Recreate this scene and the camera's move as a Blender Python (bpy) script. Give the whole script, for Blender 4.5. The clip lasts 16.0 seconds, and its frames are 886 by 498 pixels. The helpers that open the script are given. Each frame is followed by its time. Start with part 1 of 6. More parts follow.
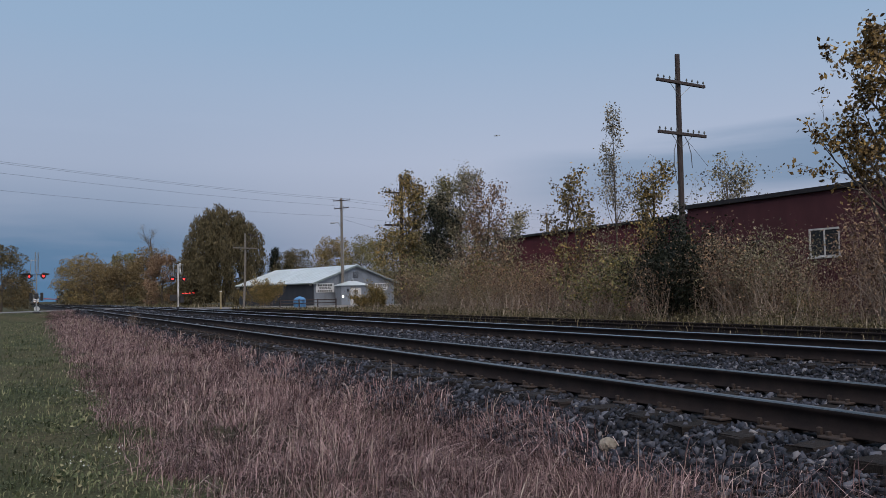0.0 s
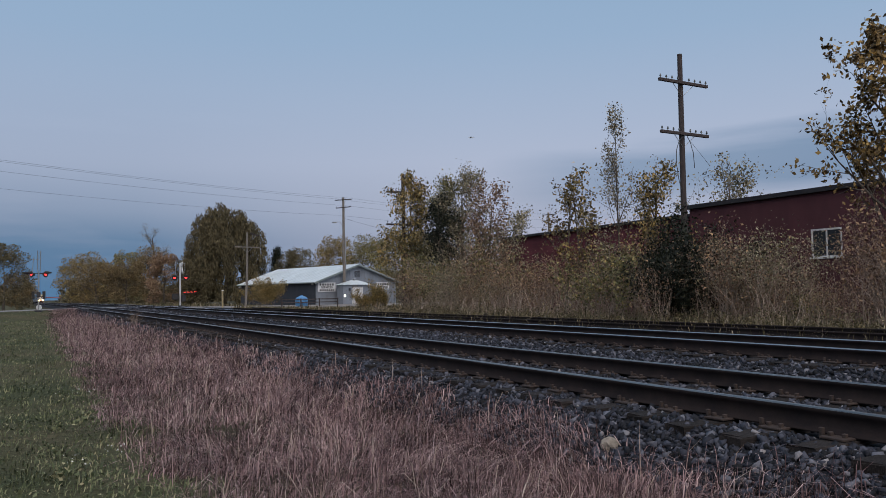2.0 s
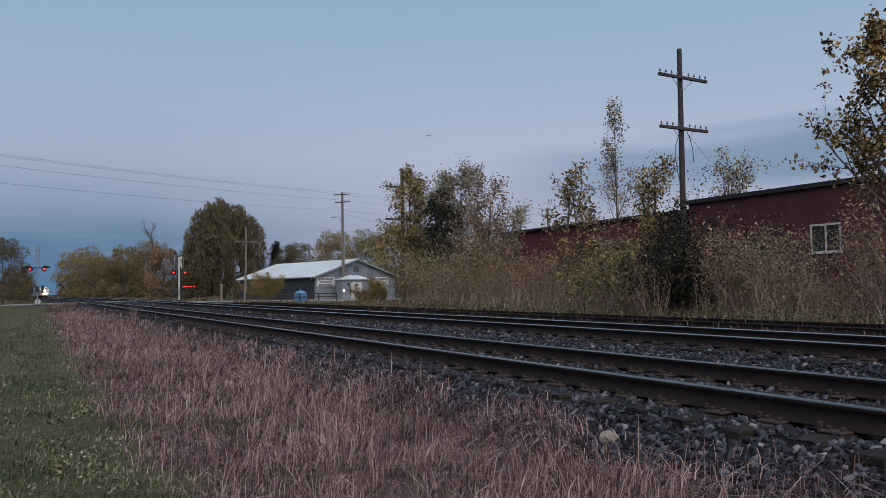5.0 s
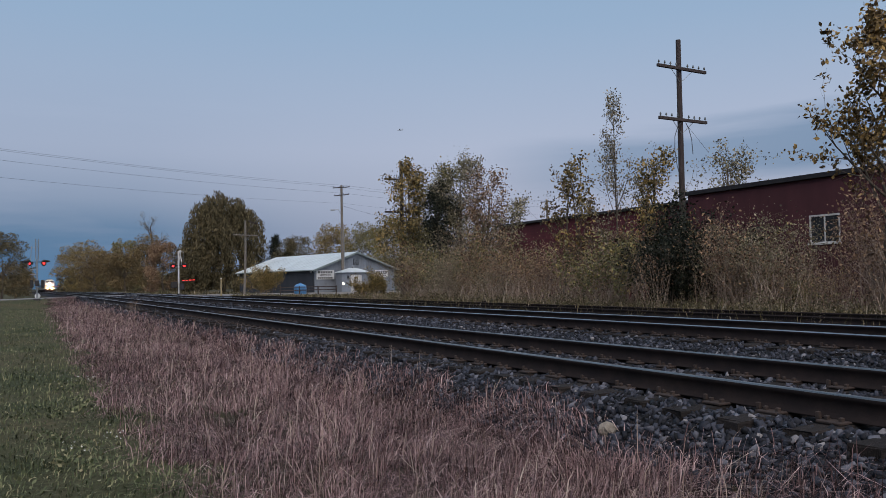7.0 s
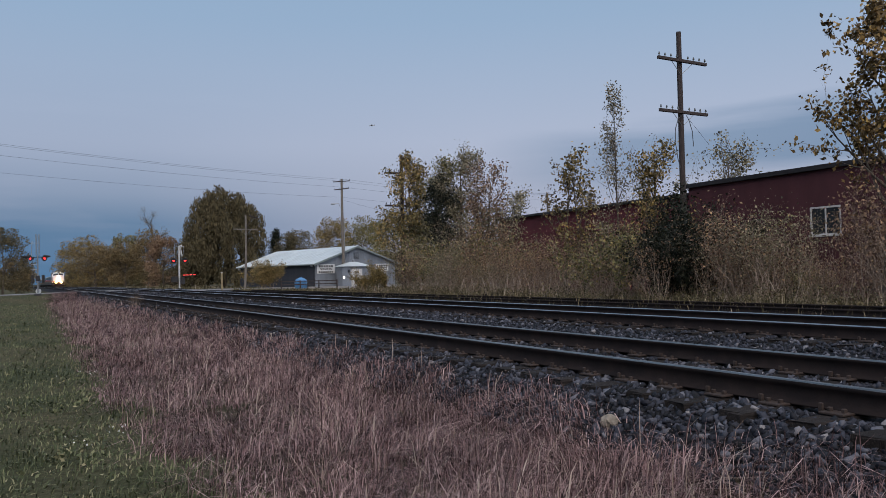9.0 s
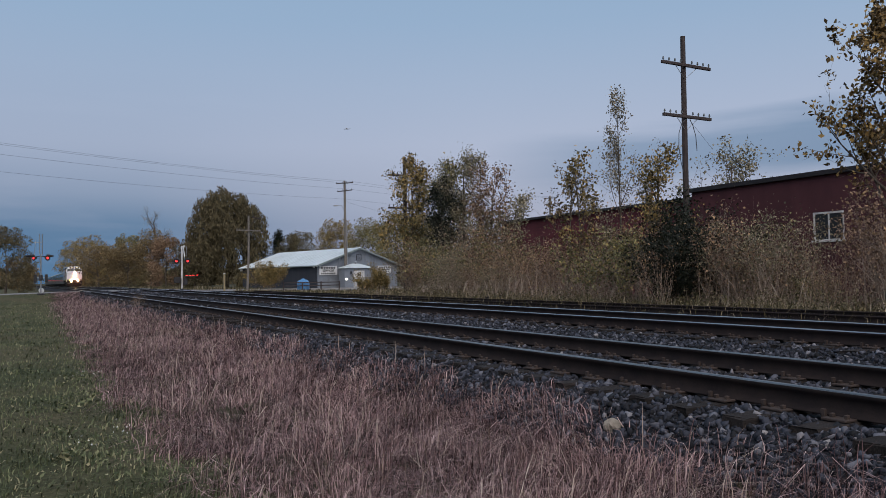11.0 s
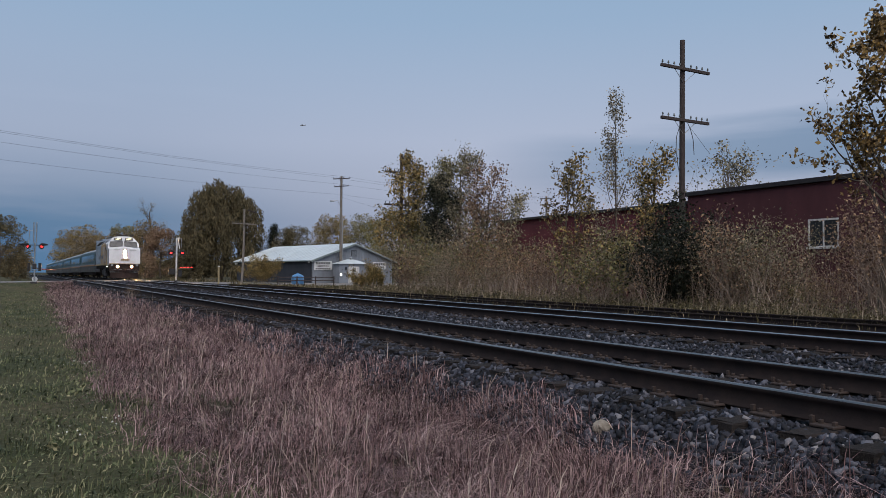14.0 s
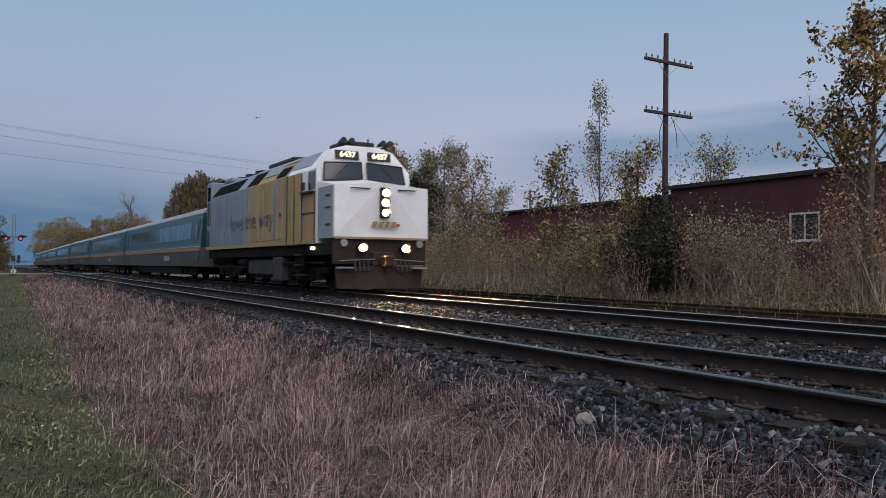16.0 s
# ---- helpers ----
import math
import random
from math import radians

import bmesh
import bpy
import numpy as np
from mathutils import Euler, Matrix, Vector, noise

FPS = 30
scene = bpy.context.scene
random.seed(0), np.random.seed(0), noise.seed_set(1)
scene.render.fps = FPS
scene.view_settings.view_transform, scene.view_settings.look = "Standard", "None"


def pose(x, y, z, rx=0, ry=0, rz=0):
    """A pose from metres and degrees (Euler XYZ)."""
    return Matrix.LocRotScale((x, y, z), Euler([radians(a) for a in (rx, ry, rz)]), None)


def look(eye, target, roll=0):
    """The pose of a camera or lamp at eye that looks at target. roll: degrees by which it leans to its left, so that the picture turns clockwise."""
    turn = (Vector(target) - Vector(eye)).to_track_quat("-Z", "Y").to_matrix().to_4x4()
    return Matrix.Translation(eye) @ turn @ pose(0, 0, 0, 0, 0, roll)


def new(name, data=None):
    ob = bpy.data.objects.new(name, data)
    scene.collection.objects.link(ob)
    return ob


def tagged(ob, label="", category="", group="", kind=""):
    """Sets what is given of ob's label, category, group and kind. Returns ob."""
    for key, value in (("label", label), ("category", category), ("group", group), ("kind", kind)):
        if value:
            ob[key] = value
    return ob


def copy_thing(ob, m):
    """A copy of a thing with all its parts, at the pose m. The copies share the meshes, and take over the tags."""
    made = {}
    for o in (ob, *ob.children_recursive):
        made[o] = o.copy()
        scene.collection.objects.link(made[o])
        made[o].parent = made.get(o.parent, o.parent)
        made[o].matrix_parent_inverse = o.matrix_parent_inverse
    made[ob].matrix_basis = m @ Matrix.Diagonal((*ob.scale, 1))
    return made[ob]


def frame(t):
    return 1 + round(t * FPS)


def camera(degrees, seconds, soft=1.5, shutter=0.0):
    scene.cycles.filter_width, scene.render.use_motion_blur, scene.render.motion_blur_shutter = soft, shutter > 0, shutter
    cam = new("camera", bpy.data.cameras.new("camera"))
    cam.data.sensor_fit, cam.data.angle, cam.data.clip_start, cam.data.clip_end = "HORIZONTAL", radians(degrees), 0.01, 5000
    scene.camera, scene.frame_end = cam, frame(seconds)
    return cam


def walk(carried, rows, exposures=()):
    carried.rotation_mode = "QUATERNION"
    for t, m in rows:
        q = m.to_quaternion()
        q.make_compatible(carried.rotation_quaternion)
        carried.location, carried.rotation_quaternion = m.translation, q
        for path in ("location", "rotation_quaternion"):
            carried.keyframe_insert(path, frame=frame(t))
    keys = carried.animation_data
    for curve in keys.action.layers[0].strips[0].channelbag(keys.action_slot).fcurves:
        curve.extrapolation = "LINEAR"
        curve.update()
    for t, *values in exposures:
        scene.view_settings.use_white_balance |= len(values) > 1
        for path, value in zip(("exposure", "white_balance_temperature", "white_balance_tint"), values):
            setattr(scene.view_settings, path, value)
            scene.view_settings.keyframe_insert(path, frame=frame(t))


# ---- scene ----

# ---------------------------------------------------------------- camera
EYE = Vector((0.0, 0.0, 0.861))      # the rail heads of the near track are z = 0, the tracks run along y


def aim(yaw, pitch, roll, dx, dy, dz):
    """A camera pose: yaw to the right of +y, pitch up, roll, and the small sway of the holder."""
    e = EYE + Vector((dx, dy, dz))
    a, p = radians(yaw), radians(pitch)
    return look(e, e + 10 * Vector((math.sin(a) * math.cos(p), math.cos(a) * math.cos(p), math.sin(p))), roll)


cam = camera(57.47, 16.0, soft=0.6, shutter=0.12)
walk(cam, [
    (0, aim(27.75, 3.08, -1.13, 0.000, 0.000, 0.000)),
    (0.5, aim(27.74, 3.09, -1.09, 0.001, 0.000, -0.001)),
    (1, aim(27.64, 3.08, -1.02, -0.001, 0.001, 0.000)),
    (1.5, aim(27.63, 3.07, -1.01, -0.000, 0.006, -0.004)),
    (2, aim(27.62, 3.05, -0.99, 0.000, 0.003, -0.003)),
    (2.5, aim(27.63, 3.05, -0.98, 0.001, 0.007, -0.004)),
    (3, aim(27.64, 3.04, -0.95, -0.001, 0.005, -0.003)),
    (3.5, aim(27.65, 3.04, -0.94, 0.000, 0.006, -0.004)),
    (4, aim(27.66, 2.95, -0.91, -0.003, 0.007, -0.011)),
    (6.5, aim(27.73, 2.30, -1.09, 0.009, 0.006, -0.015)),
    (7, aim(27.71, 2.16, -1.17, 0.009, 0.004, -0.015)),
    (7.5, aim(27.60, 2.05, -1.16, 0.006, 0.004, -0.024)),
    (8, aim(27.54, 1.96, -1.23, 0.007, 0.015, -0.023)),
    (8.5, aim(27.56, 1.79, -1.31, 0.009, 0.018, -0.022)),
    (9, aim(27.67, 1.71, -1.40, 0.006, 0.019, -0.020)),
    (11.5, aim(27.41, 1.99, -0.76, -0.027, -0.002, -0.010)),
    (12, aim(27.30, 2.17, -0.51, -0.017, -0.003, -0.009)),
    (12.5, aim(27.26, 2.24, -0.15, -0.028, -0.006, -0.013)),
    (13, aim(27.35, 2.23, 0.07, -0.006, -0.004, -0.013)),
    (13.5, aim(27.48, 2.06, 0.23, -0.013, -0.011, -0.015)),
    (14, aim(27.83, 1.73, 0.36, -0.008, -0.001, -0.012)),
    (14.5, aim(28.05, 1.44, 0.44, -0.004, 0.004, -0.010)),
    (15, aim(28.24, 1.33, 0.39, -0.003, 0.017, -0.024)),
    (15.5, aim(28.38, 1.26, 0.43, 0.003, -0.012, -0.008)),
    (16, aim(28.99, 1.25, 0.46, 0.036, 0.065, -0.026)),
])

# ---------------------------------------------------------------- sky and light
SUN_AZIMUTH = radians(200)           # behind the camera, just gone from the sky
world = bpy.data.worlds.new("dusk_sky")
scene.world = world
world.use_nodes = True
wn, wl = world.node_tree.nodes, world.node_tree.links
wn.clear()


def wnode(kind, **inputs):
    n = wn.new(kind)
    for k, v in inputs.items():
        n.inputs[k.replace("_", " ")].default_value = v
    return n


def wmath(op, a, b=None, c=None):
    n = wn.new("ShaderNodeMath")
    n.operation = op
    for i, v in enumerate((a, b, c)):
        if v is None:
            continue
        if isinstance(v, (int, float)):
            n.inputs[i].default_value = v
        else:
            wl.new(v, n.inputs[i])
    return n.outputs[0]


def ramp_set(node, stops):
    els = node.color_ramp.elements
    while len(els) < len(stops):
        els.new(0.5)
    for e, (pos, col) in zip(els, stops):
        e.position, e.color = pos, (*col, 1)


coord = wn.new("ShaderNodeTexCoord")
sep = wn.new("ShaderNodeSeparateXYZ")
wl.new(coord.outputs["Generated"], sep.inputs[0])
# clear dusk gradient over the height
grad = wn.new("ShaderNodeValToRGB")
ramp_set(grad, [(0.0, (0.330, 0.350, 0.440)), (0.07, (0.385, 0.412, 0.530)), (0.16, (0.390, 0.445, 0.585)),
                (0.30, (0.280, 0.395, 0.560)), (0.45, (0.215, 0.350, 0.515)), (1.0, (0.15, 0.26, 0.42))])
wl.new(sep.outputs["Z"], grad.inputs[0])
# long flat cloud banks near the horizon
mapping = wn.new("ShaderNodeMapping")
mapping.inputs["Scale"].default_value = (1.6, 1.6, 13.0)
mapping.inputs["Location"].default_value = (0.3, 0.0, 0.35)
wl.new(coord.outputs["Generated"], mapping.inputs[0])
cloud = wnode("ShaderNodeTexNoise", Scale=1.7, Detail=5.0, Roughness=0.5)
wl.new(mapping.outputs[0], cloud.inputs["Vector"])
band = wn.new("ShaderNodeValToRGB")
ramp_set(band, [(0.0, (1, 1, 1)), (0.065, (0.95, 0.95, 0.95)), (0.10, (0.55, 0.55, 0.55)), (0.15, (0.26, 0.26, 0.26)), (0.24, (0.10, 0.10, 0.10)), (0.34, (0, 0, 0))])
wl.new(sep.outputs["Z"], band.inputs[0])
noise_part = wmath("MULTIPLY_ADD", cloud.outputs["Fac"], 1.5, 0.36)
clamped = wn.new("ShaderNodeClamp")
wl.new(noise_part, clamped.inputs[0])
# the bank is thickest over the far end of the line
side_ramp = wn.new("ShaderNodeValToRGB")
ramp_set(side_ramp, [(0.0, (1, 1, 1)), (0.12, (0.95, 0.95, 0.95)), (0.30, (0.5, 0.5, 0.5)), (0.5, (0.15, 0.15, 0.15)), (1.0, (0.1, 0.1, 0.1))])
wl.new(sep.outputs["X"], side_ramp.inputs[0])
side = side_ramp.outputs["Color"]
low_bank = wmath("MULTIPLY", wmath("MULTIPLY", clamped.outputs[0], band.outputs["Color"]), side)
# a thin grey veil higher up, over the brick building
veil = wn.new("ShaderNodeValToRGB")
ramp_set(veil, [(0.085, (0, 0, 0)), (0.125, (1, 1, 1)), (0.15, (1, 1, 1)), (0.185, (0, 0, 0))])
wl.new(wmath("MULTIPLY_ADD", cloud.outputs["Fac"], 0.10, wmath("SUBTRACT", sep.outputs["Z"], 0.05)), veil.inputs[0])
veil_side = wn.new("ShaderNodeValToRGB")
ramp_set(veil_side, [(0.50, (0, 0, 0)), (0.64, (0.5, 0.5, 0.5)), (0.8, (0.62, 0.62, 0.62)), (1.0, (0.3, 0.3, 0.3))])
wl.new(sep.outputs["X"], veil_side.inputs[0])
amount = wmath("MINIMUM", wmath("ADD", low_bank, wmath("MULTIPLY", veil.outputs["Color"], veil_side.outputs["Color"])), 1.0)
mix = wn.new("ShaderNodeMix")
mix.data_type = "RGBA"
mix.inputs[7].default_value = (0.078, 0.178, 0.315, 1)
wl.new(amount, mix.inputs[0])
wl.new(grad.outputs["Color"], mix.inputs[6])
sky = wn.new("ShaderNodeTexSky")
sky.sky_type, sky.sun_disc = "NISHITA", False
sky.sun_elevation, sky.sun_rotation = radians(1.0), SUN_AZIMUTH
dusk = wn.new("ShaderNodeBackground")
dusk.inputs["Strength"].default_value = 1.06
wl.new(mix.outputs[2], dusk.inputs["Color"])
air = wn.new("ShaderNodeBackground")
air.inputs["Strength"].default_value = 0.012
wl.new(sky.outputs[0], air.inputs["Color"])
both = wn.new("ShaderNodeAddShader")
wl.new(dusk.outputs[0], both.inputs[0])
wl.new(air.outputs[0], both.inputs[1])
out = wn.new("ShaderNodeOutputWorld")
wl.new(both.outputs[0], out.inputs["Surface"])

sun = new("afterglow", bpy.data.lights.new("afterglow", "SUN"))
sun.data.energy, sun.data.angle, sun.data.color = 2.85, radians(80), (1.0, 0.87, 0.78)
sun.matrix_world = look((0, 0, 50), (0 - 50 * math.sin(SUN_AZIMUTH), 0 - 50 * math.cos(SUN_AZIMUTH), 50 - 66))
scene.view_settings.exposure = 0.0


# ---------------------------------------------------------------- materials
class Mat:
    """A small builder for node materials."""

    def __init__(self, name, rough=0.8, metal=0.0, spec=0.35):
        self.m = bpy.data.materials.new(name)
        self.m.use_nodes = True
        self.n, self.l = self.m.node_tree.nodes, self.m.node_tree.links
        self.b = self.n["Principled BSDF"]
        self.b.inputs["Roughness"].default_value = rough
        self.b.inputs["Metallic"].default_value = metal
        self.b.inputs["Specular IOR Level"].default_value = spec
        self.co = self.n.new("ShaderNodeTexCoord").outputs["Object"]

    def put(self, value, socket):
        if isinstance(value, (int, float)):
            socket.default_value = value
        elif isinstance(value, tuple):
            socket.default_value = (*value, 1) if len(value) == 3 else value
        else:
            self.l.new(value, socket)

    def noise(self, scale, detail=4.0, rough=0.6, stretch=None):
        n = self.n.new("ShaderNodeTexNoise")
        n.inputs["Scale"].default_value, n.inputs["Detail"].default_value, n.inputs["Roughness"].default_value = scale, detail, rough
        co = self.co
        if stretch:
            mp = self.n.new("ShaderNodeMapping")
            mp.inputs["Scale"].default_value = stretch
            self.l.new(co, mp.inputs[0])
            co = mp.outputs[0]
        self.l.new(co, n.inputs["Vector"])
        return n.outputs["Fac"]

    def island(self):
        return self.n.new("ShaderNodeNewGeometry").outputs["Random Per Island"]

    def each(self):
        return self.n.new("ShaderNodeObjectInfo").outputs["Random"]

    def ramp(self, fac, stops):
        r = self.n.new("ShaderNodeValToRGB")
        ramp_set(r, stops)
        self.put(fac, r.inputs[0])
        return r.outputs["Color"]

    def mix(self, fac, a, b, mode="MIX"):
        x = self.n.new("ShaderNodeMix")
        x.data_type, x.blend_type = "RGBA", mode
        self.put(fac, x.inputs[0]), self.put(a, x.inputs[6]), self.put(b, x.inputs[7])
        return x.outputs[2]

    def math(self, op, a, b):
        x = self.n.new("ShaderNodeMath")
        x.operation = op
        self.put(a, x.inputs[0]), self.put(b, x.inputs[1])
        return x.outputs[0]

    def bump(self, height, strength=0.4, distance=0.01):
        x = self.n.new("ShaderNodeBump")
        x.inputs["Strength"].default_value, x.inputs["Distance"].default_value = strength, distance
        self.put(height, x.inputs["Height"])
        self.l.new(x.outputs[0], self.b.inputs["Normal"])
        return self

    def color(self, value):
        self.put(value, self.b.inputs["Base Color"])
        return self

    def glow(self, col, strength):
        self.put(col, self.b.inputs["Emission Color"])
        self.b.inputs["Emission Strength"].default_value = strength
        return self

    def rough(self, value):
        self.put(value, self.b.inputs["Roughness"])
        return self


def worn(name, base, dirt, scale=3.0, amount=0.5, rough=0.7, metal=0.0, grain=40.0, bump=0.15, stretch=None):
    """A painted or weathered surface: a base colour with dirt at two scales and a fine relief."""
    w = Mat(name, rough, metal)
    big = w.ramp(w.noise(scale, 5, 0.62, stretch), [(0.38, (0, 0, 0)), (0.72, (amount, amount, amount))])
    fine = w.noise(grain, 3)
    col = w.mix(big, base, dirt)
    col = w.mix(0.35, col, w.ramp(fine, [(0.3, (0.55, 0.55, 0.55)), (0.7, (1, 1, 1))]), "MULTIPLY")
    return w.color(col).bump(fine, bump, 0.004)


def leafy(name, stops, rough=0.6):
    """Leaves: every leaf has its own hue, and a little light shines through."""
    w = Mat(name, rough, 0, 0.25)
    col = w.ramp(w.island(), stops)
    col = w.mix(0.4, col, w.ramp(w.noise(0.9, 2), [(0.3, (0.55, 0.55, 0.5)), (0.7, (1.1, 1.1, 1.1))]), "MULTIPLY")
    w.color(col)
    w.b.inputs["Transmission Weight"].default_value = 0.0
    return w


M = {}
# ground covers
w = Mat("dry_grass", 0.85, 0, 0.15)
w.color(w.mix(0.55, w.ramp(w.island(), [(0.0, (0.012, 0.0075, 0.008)), (0.3, (0.088, 0.054, 0.056)), (0.65, (0.248, 0.166, 0.170)), (0.9, (0.41, 0.302, 0.30)), (1.0, (0.58, 0.46, 0.44))]),
              w.ramp(w.noise(0.8, 4), [(0.3, (0.55, 0.45, 0.42)), (0.7, (1.15, 1.1, 1.1))]), "MULTIPLY"))
M["dry_grass"] = w
w = Mat("pale_stalk", 0.85, 0, 0.15)
w.color(w.ramp(w.island(), [(0.0, (0.24, 0.175, 0.145)), (0.6, (0.36, 0.285, 0.24)), (1.0, (0.50, 0.42, 0.36))]))
M["pale_stalk"] = w
w = Mat("lawn_grass", 0.8, 0, 0.2)
w.color(w.mix(0.5, w.ramp(w.island(), [(0.0, (0.034, 0.046, 0.024)), (0.5, (0.100, 0.122, 0.066)), (0.85, (0.190, 0.200, 0.115)), (1.0, (0.34, 0.31, 0.20))]),
              w.ramp(w.noise(0.6, 4), [(0.3, (0.6, 0.6, 0.55)), (0.7, (1.2, 1.15, 1.0))]), "MULTIPLY"))
M["lawn_grass"] = w
w = Mat("weeds", 0.85, 0, 0.15)
w.color(w.mix(0.5, w.ramp(w.island(), [(0.0, (0.022, 0.022, 0.011)), (0.4, (0.078, 0.070, 0.034)), (0.75, (0.155, 0.130, 0.080)), (0.93, (0.27, 0.225, 0.165)), (1.0, (0.46, 0.40, 0.33))]),
              w.ramp(w.noise(0.35, 3), [(0.35, (0.5, 0.55, 0.45)), (0.7, (1.2, 1.1, 1.0))]), "MULTIPLY"))
M["weeds"] = w
# soil tones lowered so gaps between grass tufts carry their shade in the colour
w = Mat("soil", 0.95, 0, 0.1)
w.color(w.mix(w.ramp(w.noise(0.25, 5), [(0.4, (0, 0, 0)), (0.6, (1, 1, 1))]),
              w.ramp(w.noise(14, 5), [(0.3, (0.022, 0.015, 0.012)), (0.7, (0.07, 0.050, 0.042))]),
              w.ramp(w.noise(9, 5), [(0.3, (0.022, 0.028, 0.012)), (0.7, (0.070, 0.074, 0.034))]))).bump(w.noise(30, 4), 0.8, 0.03)
M["soil"] = w
w = Mat("turf", 0.95, 0, 0.1)
w.color(w.mix(w.ramp(w.noise(0.35, 5), [(0.4, (0, 0, 0)), (0.62, (1, 1, 1))]),
              w.ramp(w.noise(22, 5), [(0.3, (0.022, 0.026, 0.013)), (0.7, (0.078, 0.086, 0.046))]),
              w.ramp(w.noise(16, 5), [(0.3, (0.036, 0.032, 0.018)), (0.7, (0.120, 0.108, 0.066))]))).bump(w.noise(40, 4), 0.9, 0.03)
M["turf"] = w
# near-black tones put the shade between the stones into the bed colour
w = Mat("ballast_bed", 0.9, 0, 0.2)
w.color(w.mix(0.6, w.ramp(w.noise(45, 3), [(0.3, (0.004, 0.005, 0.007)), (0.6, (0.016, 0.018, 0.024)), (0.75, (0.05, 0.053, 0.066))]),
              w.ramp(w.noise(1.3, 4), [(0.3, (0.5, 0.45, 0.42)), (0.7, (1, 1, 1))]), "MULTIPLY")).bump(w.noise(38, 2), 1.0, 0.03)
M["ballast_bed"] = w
for key, fac in (("stones", "island"), ("stone", "each")):
    w = Mat("crushed_" + key, 0.78, 0, 0.3)
    rnd = w.island() if fac == "island" else w.each()
    w.color(w.mix(0.5, w.ramp(rnd, [(0.0, (0.004, 0.005, 0.007)), (0.45, (0.021, 0.024, 0.036)), (0.85, (0.062, 0.068, 0.092)), (0.97, (0.145, 0.15, 0.18)), (1.0, (0.25, 0.24, 0.25))]),
                  w.ramp(w.noise(25, 4), [(0.3, (0.6, 0.58, 0.56)), (0.7, (1.1, 1.1, 1.1))]), "MULTIPLY")).bump(w.noise(60, 4), 0.5, 0.006)
    M[key] = w
M["boulder"] = worn("pale_boulder", (0.27, 0.24, 0.20), (0.11, 0.095, 0.08), 9, 0.9, 0.9, 0, 50, 0.6)
# track
M["rail_side"] = worn("rusty_rail_web", (0.017, 0.014, 0.015), (0.034, 0.025, 0.023), 4, 0.8, 0.92, 0.0, 60, 0.4)
M["rail_side"].b.inputs["Specular IOR Level"].default_value = 0.12
w = Mat("polished_rail_head", 0.24, 1.0)
w.color((0.47, 0.46, 0.48)).rough(w.ramp(w.noise(3, 4, 0.6, (12, 0.6, 12)), [(0.3, (0.22, 0.22, 0.22)), (0.75, (0.48, 0.48, 0.48))]))
M["rail_top"] = w
w = Mat("dull_rail_head", 0.4, 1.0)
w.color(w.ramp(w.noise(3, 4, 0.6, (20, 0.5, 20)), [(0.35, (0.20, 0.17, 0.155)), (0.7, (0.34, 0.31, 0.30))])).rough(w.ramp(w.noise(3, 4, 0.6, (12, 0.6, 12)), [(0.3, (0.24, 0.24, 0.24)), (0.75, (0.46, 0.46, 0.46))]))
M["rail_dull"] = w
w = Mat("creosoted_tie", 0.9, 0, 0.2)
w.color(w.mix(0.6, w.ramp(w.noise(9, 5, 0.65, (1, 14, 6)), [(0.3, (0.009, 0.008, 0.008)), (0.55, (0.026, 0.022, 0.021)), (0.8, (0.075, 0.064, 0.060))]),
              w.ramp(w.each(), [(0, (0.55, 0.52, 0.5)), (1, (1.15, 1.1, 1.1))]), "MULTIPLY")).bump(w.noise(9, 5, 0.65, (1, 14, 6)), 0.8, 0.01)
M["tie"] = w
M["plate"] = worn("rusty_tie_plate", (0.060, 0.044, 0.039), (0.030, 0.023, 0.021), 12, 0.9, 0.8, 0.2, 70, 0.5)
M["asphalt"] = worn("road_asphalt", (0.21, 0.205, 0.21), (0.14, 0.136, 0.138), 0.7, 0.7, 0.9, 0, 60, 0.5)
M["gravel"] = worn("gravel_yard", (0.22, 0.20, 0.19), (0.13, 0.12, 0.11), 0.6, 0.9, 0.95, 0, 30, 0.6)
M["flower"] = worn("white_petals", (0.55, 0.56, 0.54), (0.35, 0.36, 0.32), 20, 0.6, 0.8)
# timber and plants
w = Mat("weathered_pole", 0.9, 0, 0.2)
w.color(w.ramp(w.noise(5, 5, 0.65, (9, 9, 0.6)), [(0.3, (0.034, 0.028, 0.029)), (0.6, (0.070, 0.058, 0.058)), (0.8, (0.125, 0.108, 0.106))])).bump(w.noise(5, 5, 0.65, (14, 14, 0.6)), 0.8, 0.02)
M["pole"] = w
w = Mat("grey_weathered_pole", 0.9, 0, 0.2)
w.color(w.ramp(w.noise(5, 5, 0.65, (9, 9, 0.6)), [(0.3, (0.11, 0.098, 0.088)), (0.6, (0.20, 0.18, 0.16)), (0.8, (0.30, 0.27, 0.24))])).bump(w.noise(5, 5, 0.65, (14, 14, 0.6)), 0.8, 0.02)
M["pole_pale"] = w
w = Mat("bark", 0.92, 0, 0.15)
w.color(w.ramp(w.noise(8, 5, 0.65, (3, 3, 0.7)), [(0.3, (0.055, 0.045, 0.036)), (0.6, (0.13, 0.108, 0.088)), (0.85, (0.24, 0.21, 0.18))])).bump(w.noise(8, 5, 0.6, (4, 4, 0.7)), 0.7, 0.02)
M["bark"] = w
w = Mat("dry_twigs", 0.92, 0, 0.15)
w.color(w.ramp(w.island(), [(0.0, (0.14, 0.105, 0.085)), (0.6, (0.27, 0.21, 0.17)), (1.0, (0.42, 0.35, 0.29))]))
M["twigs"] = w
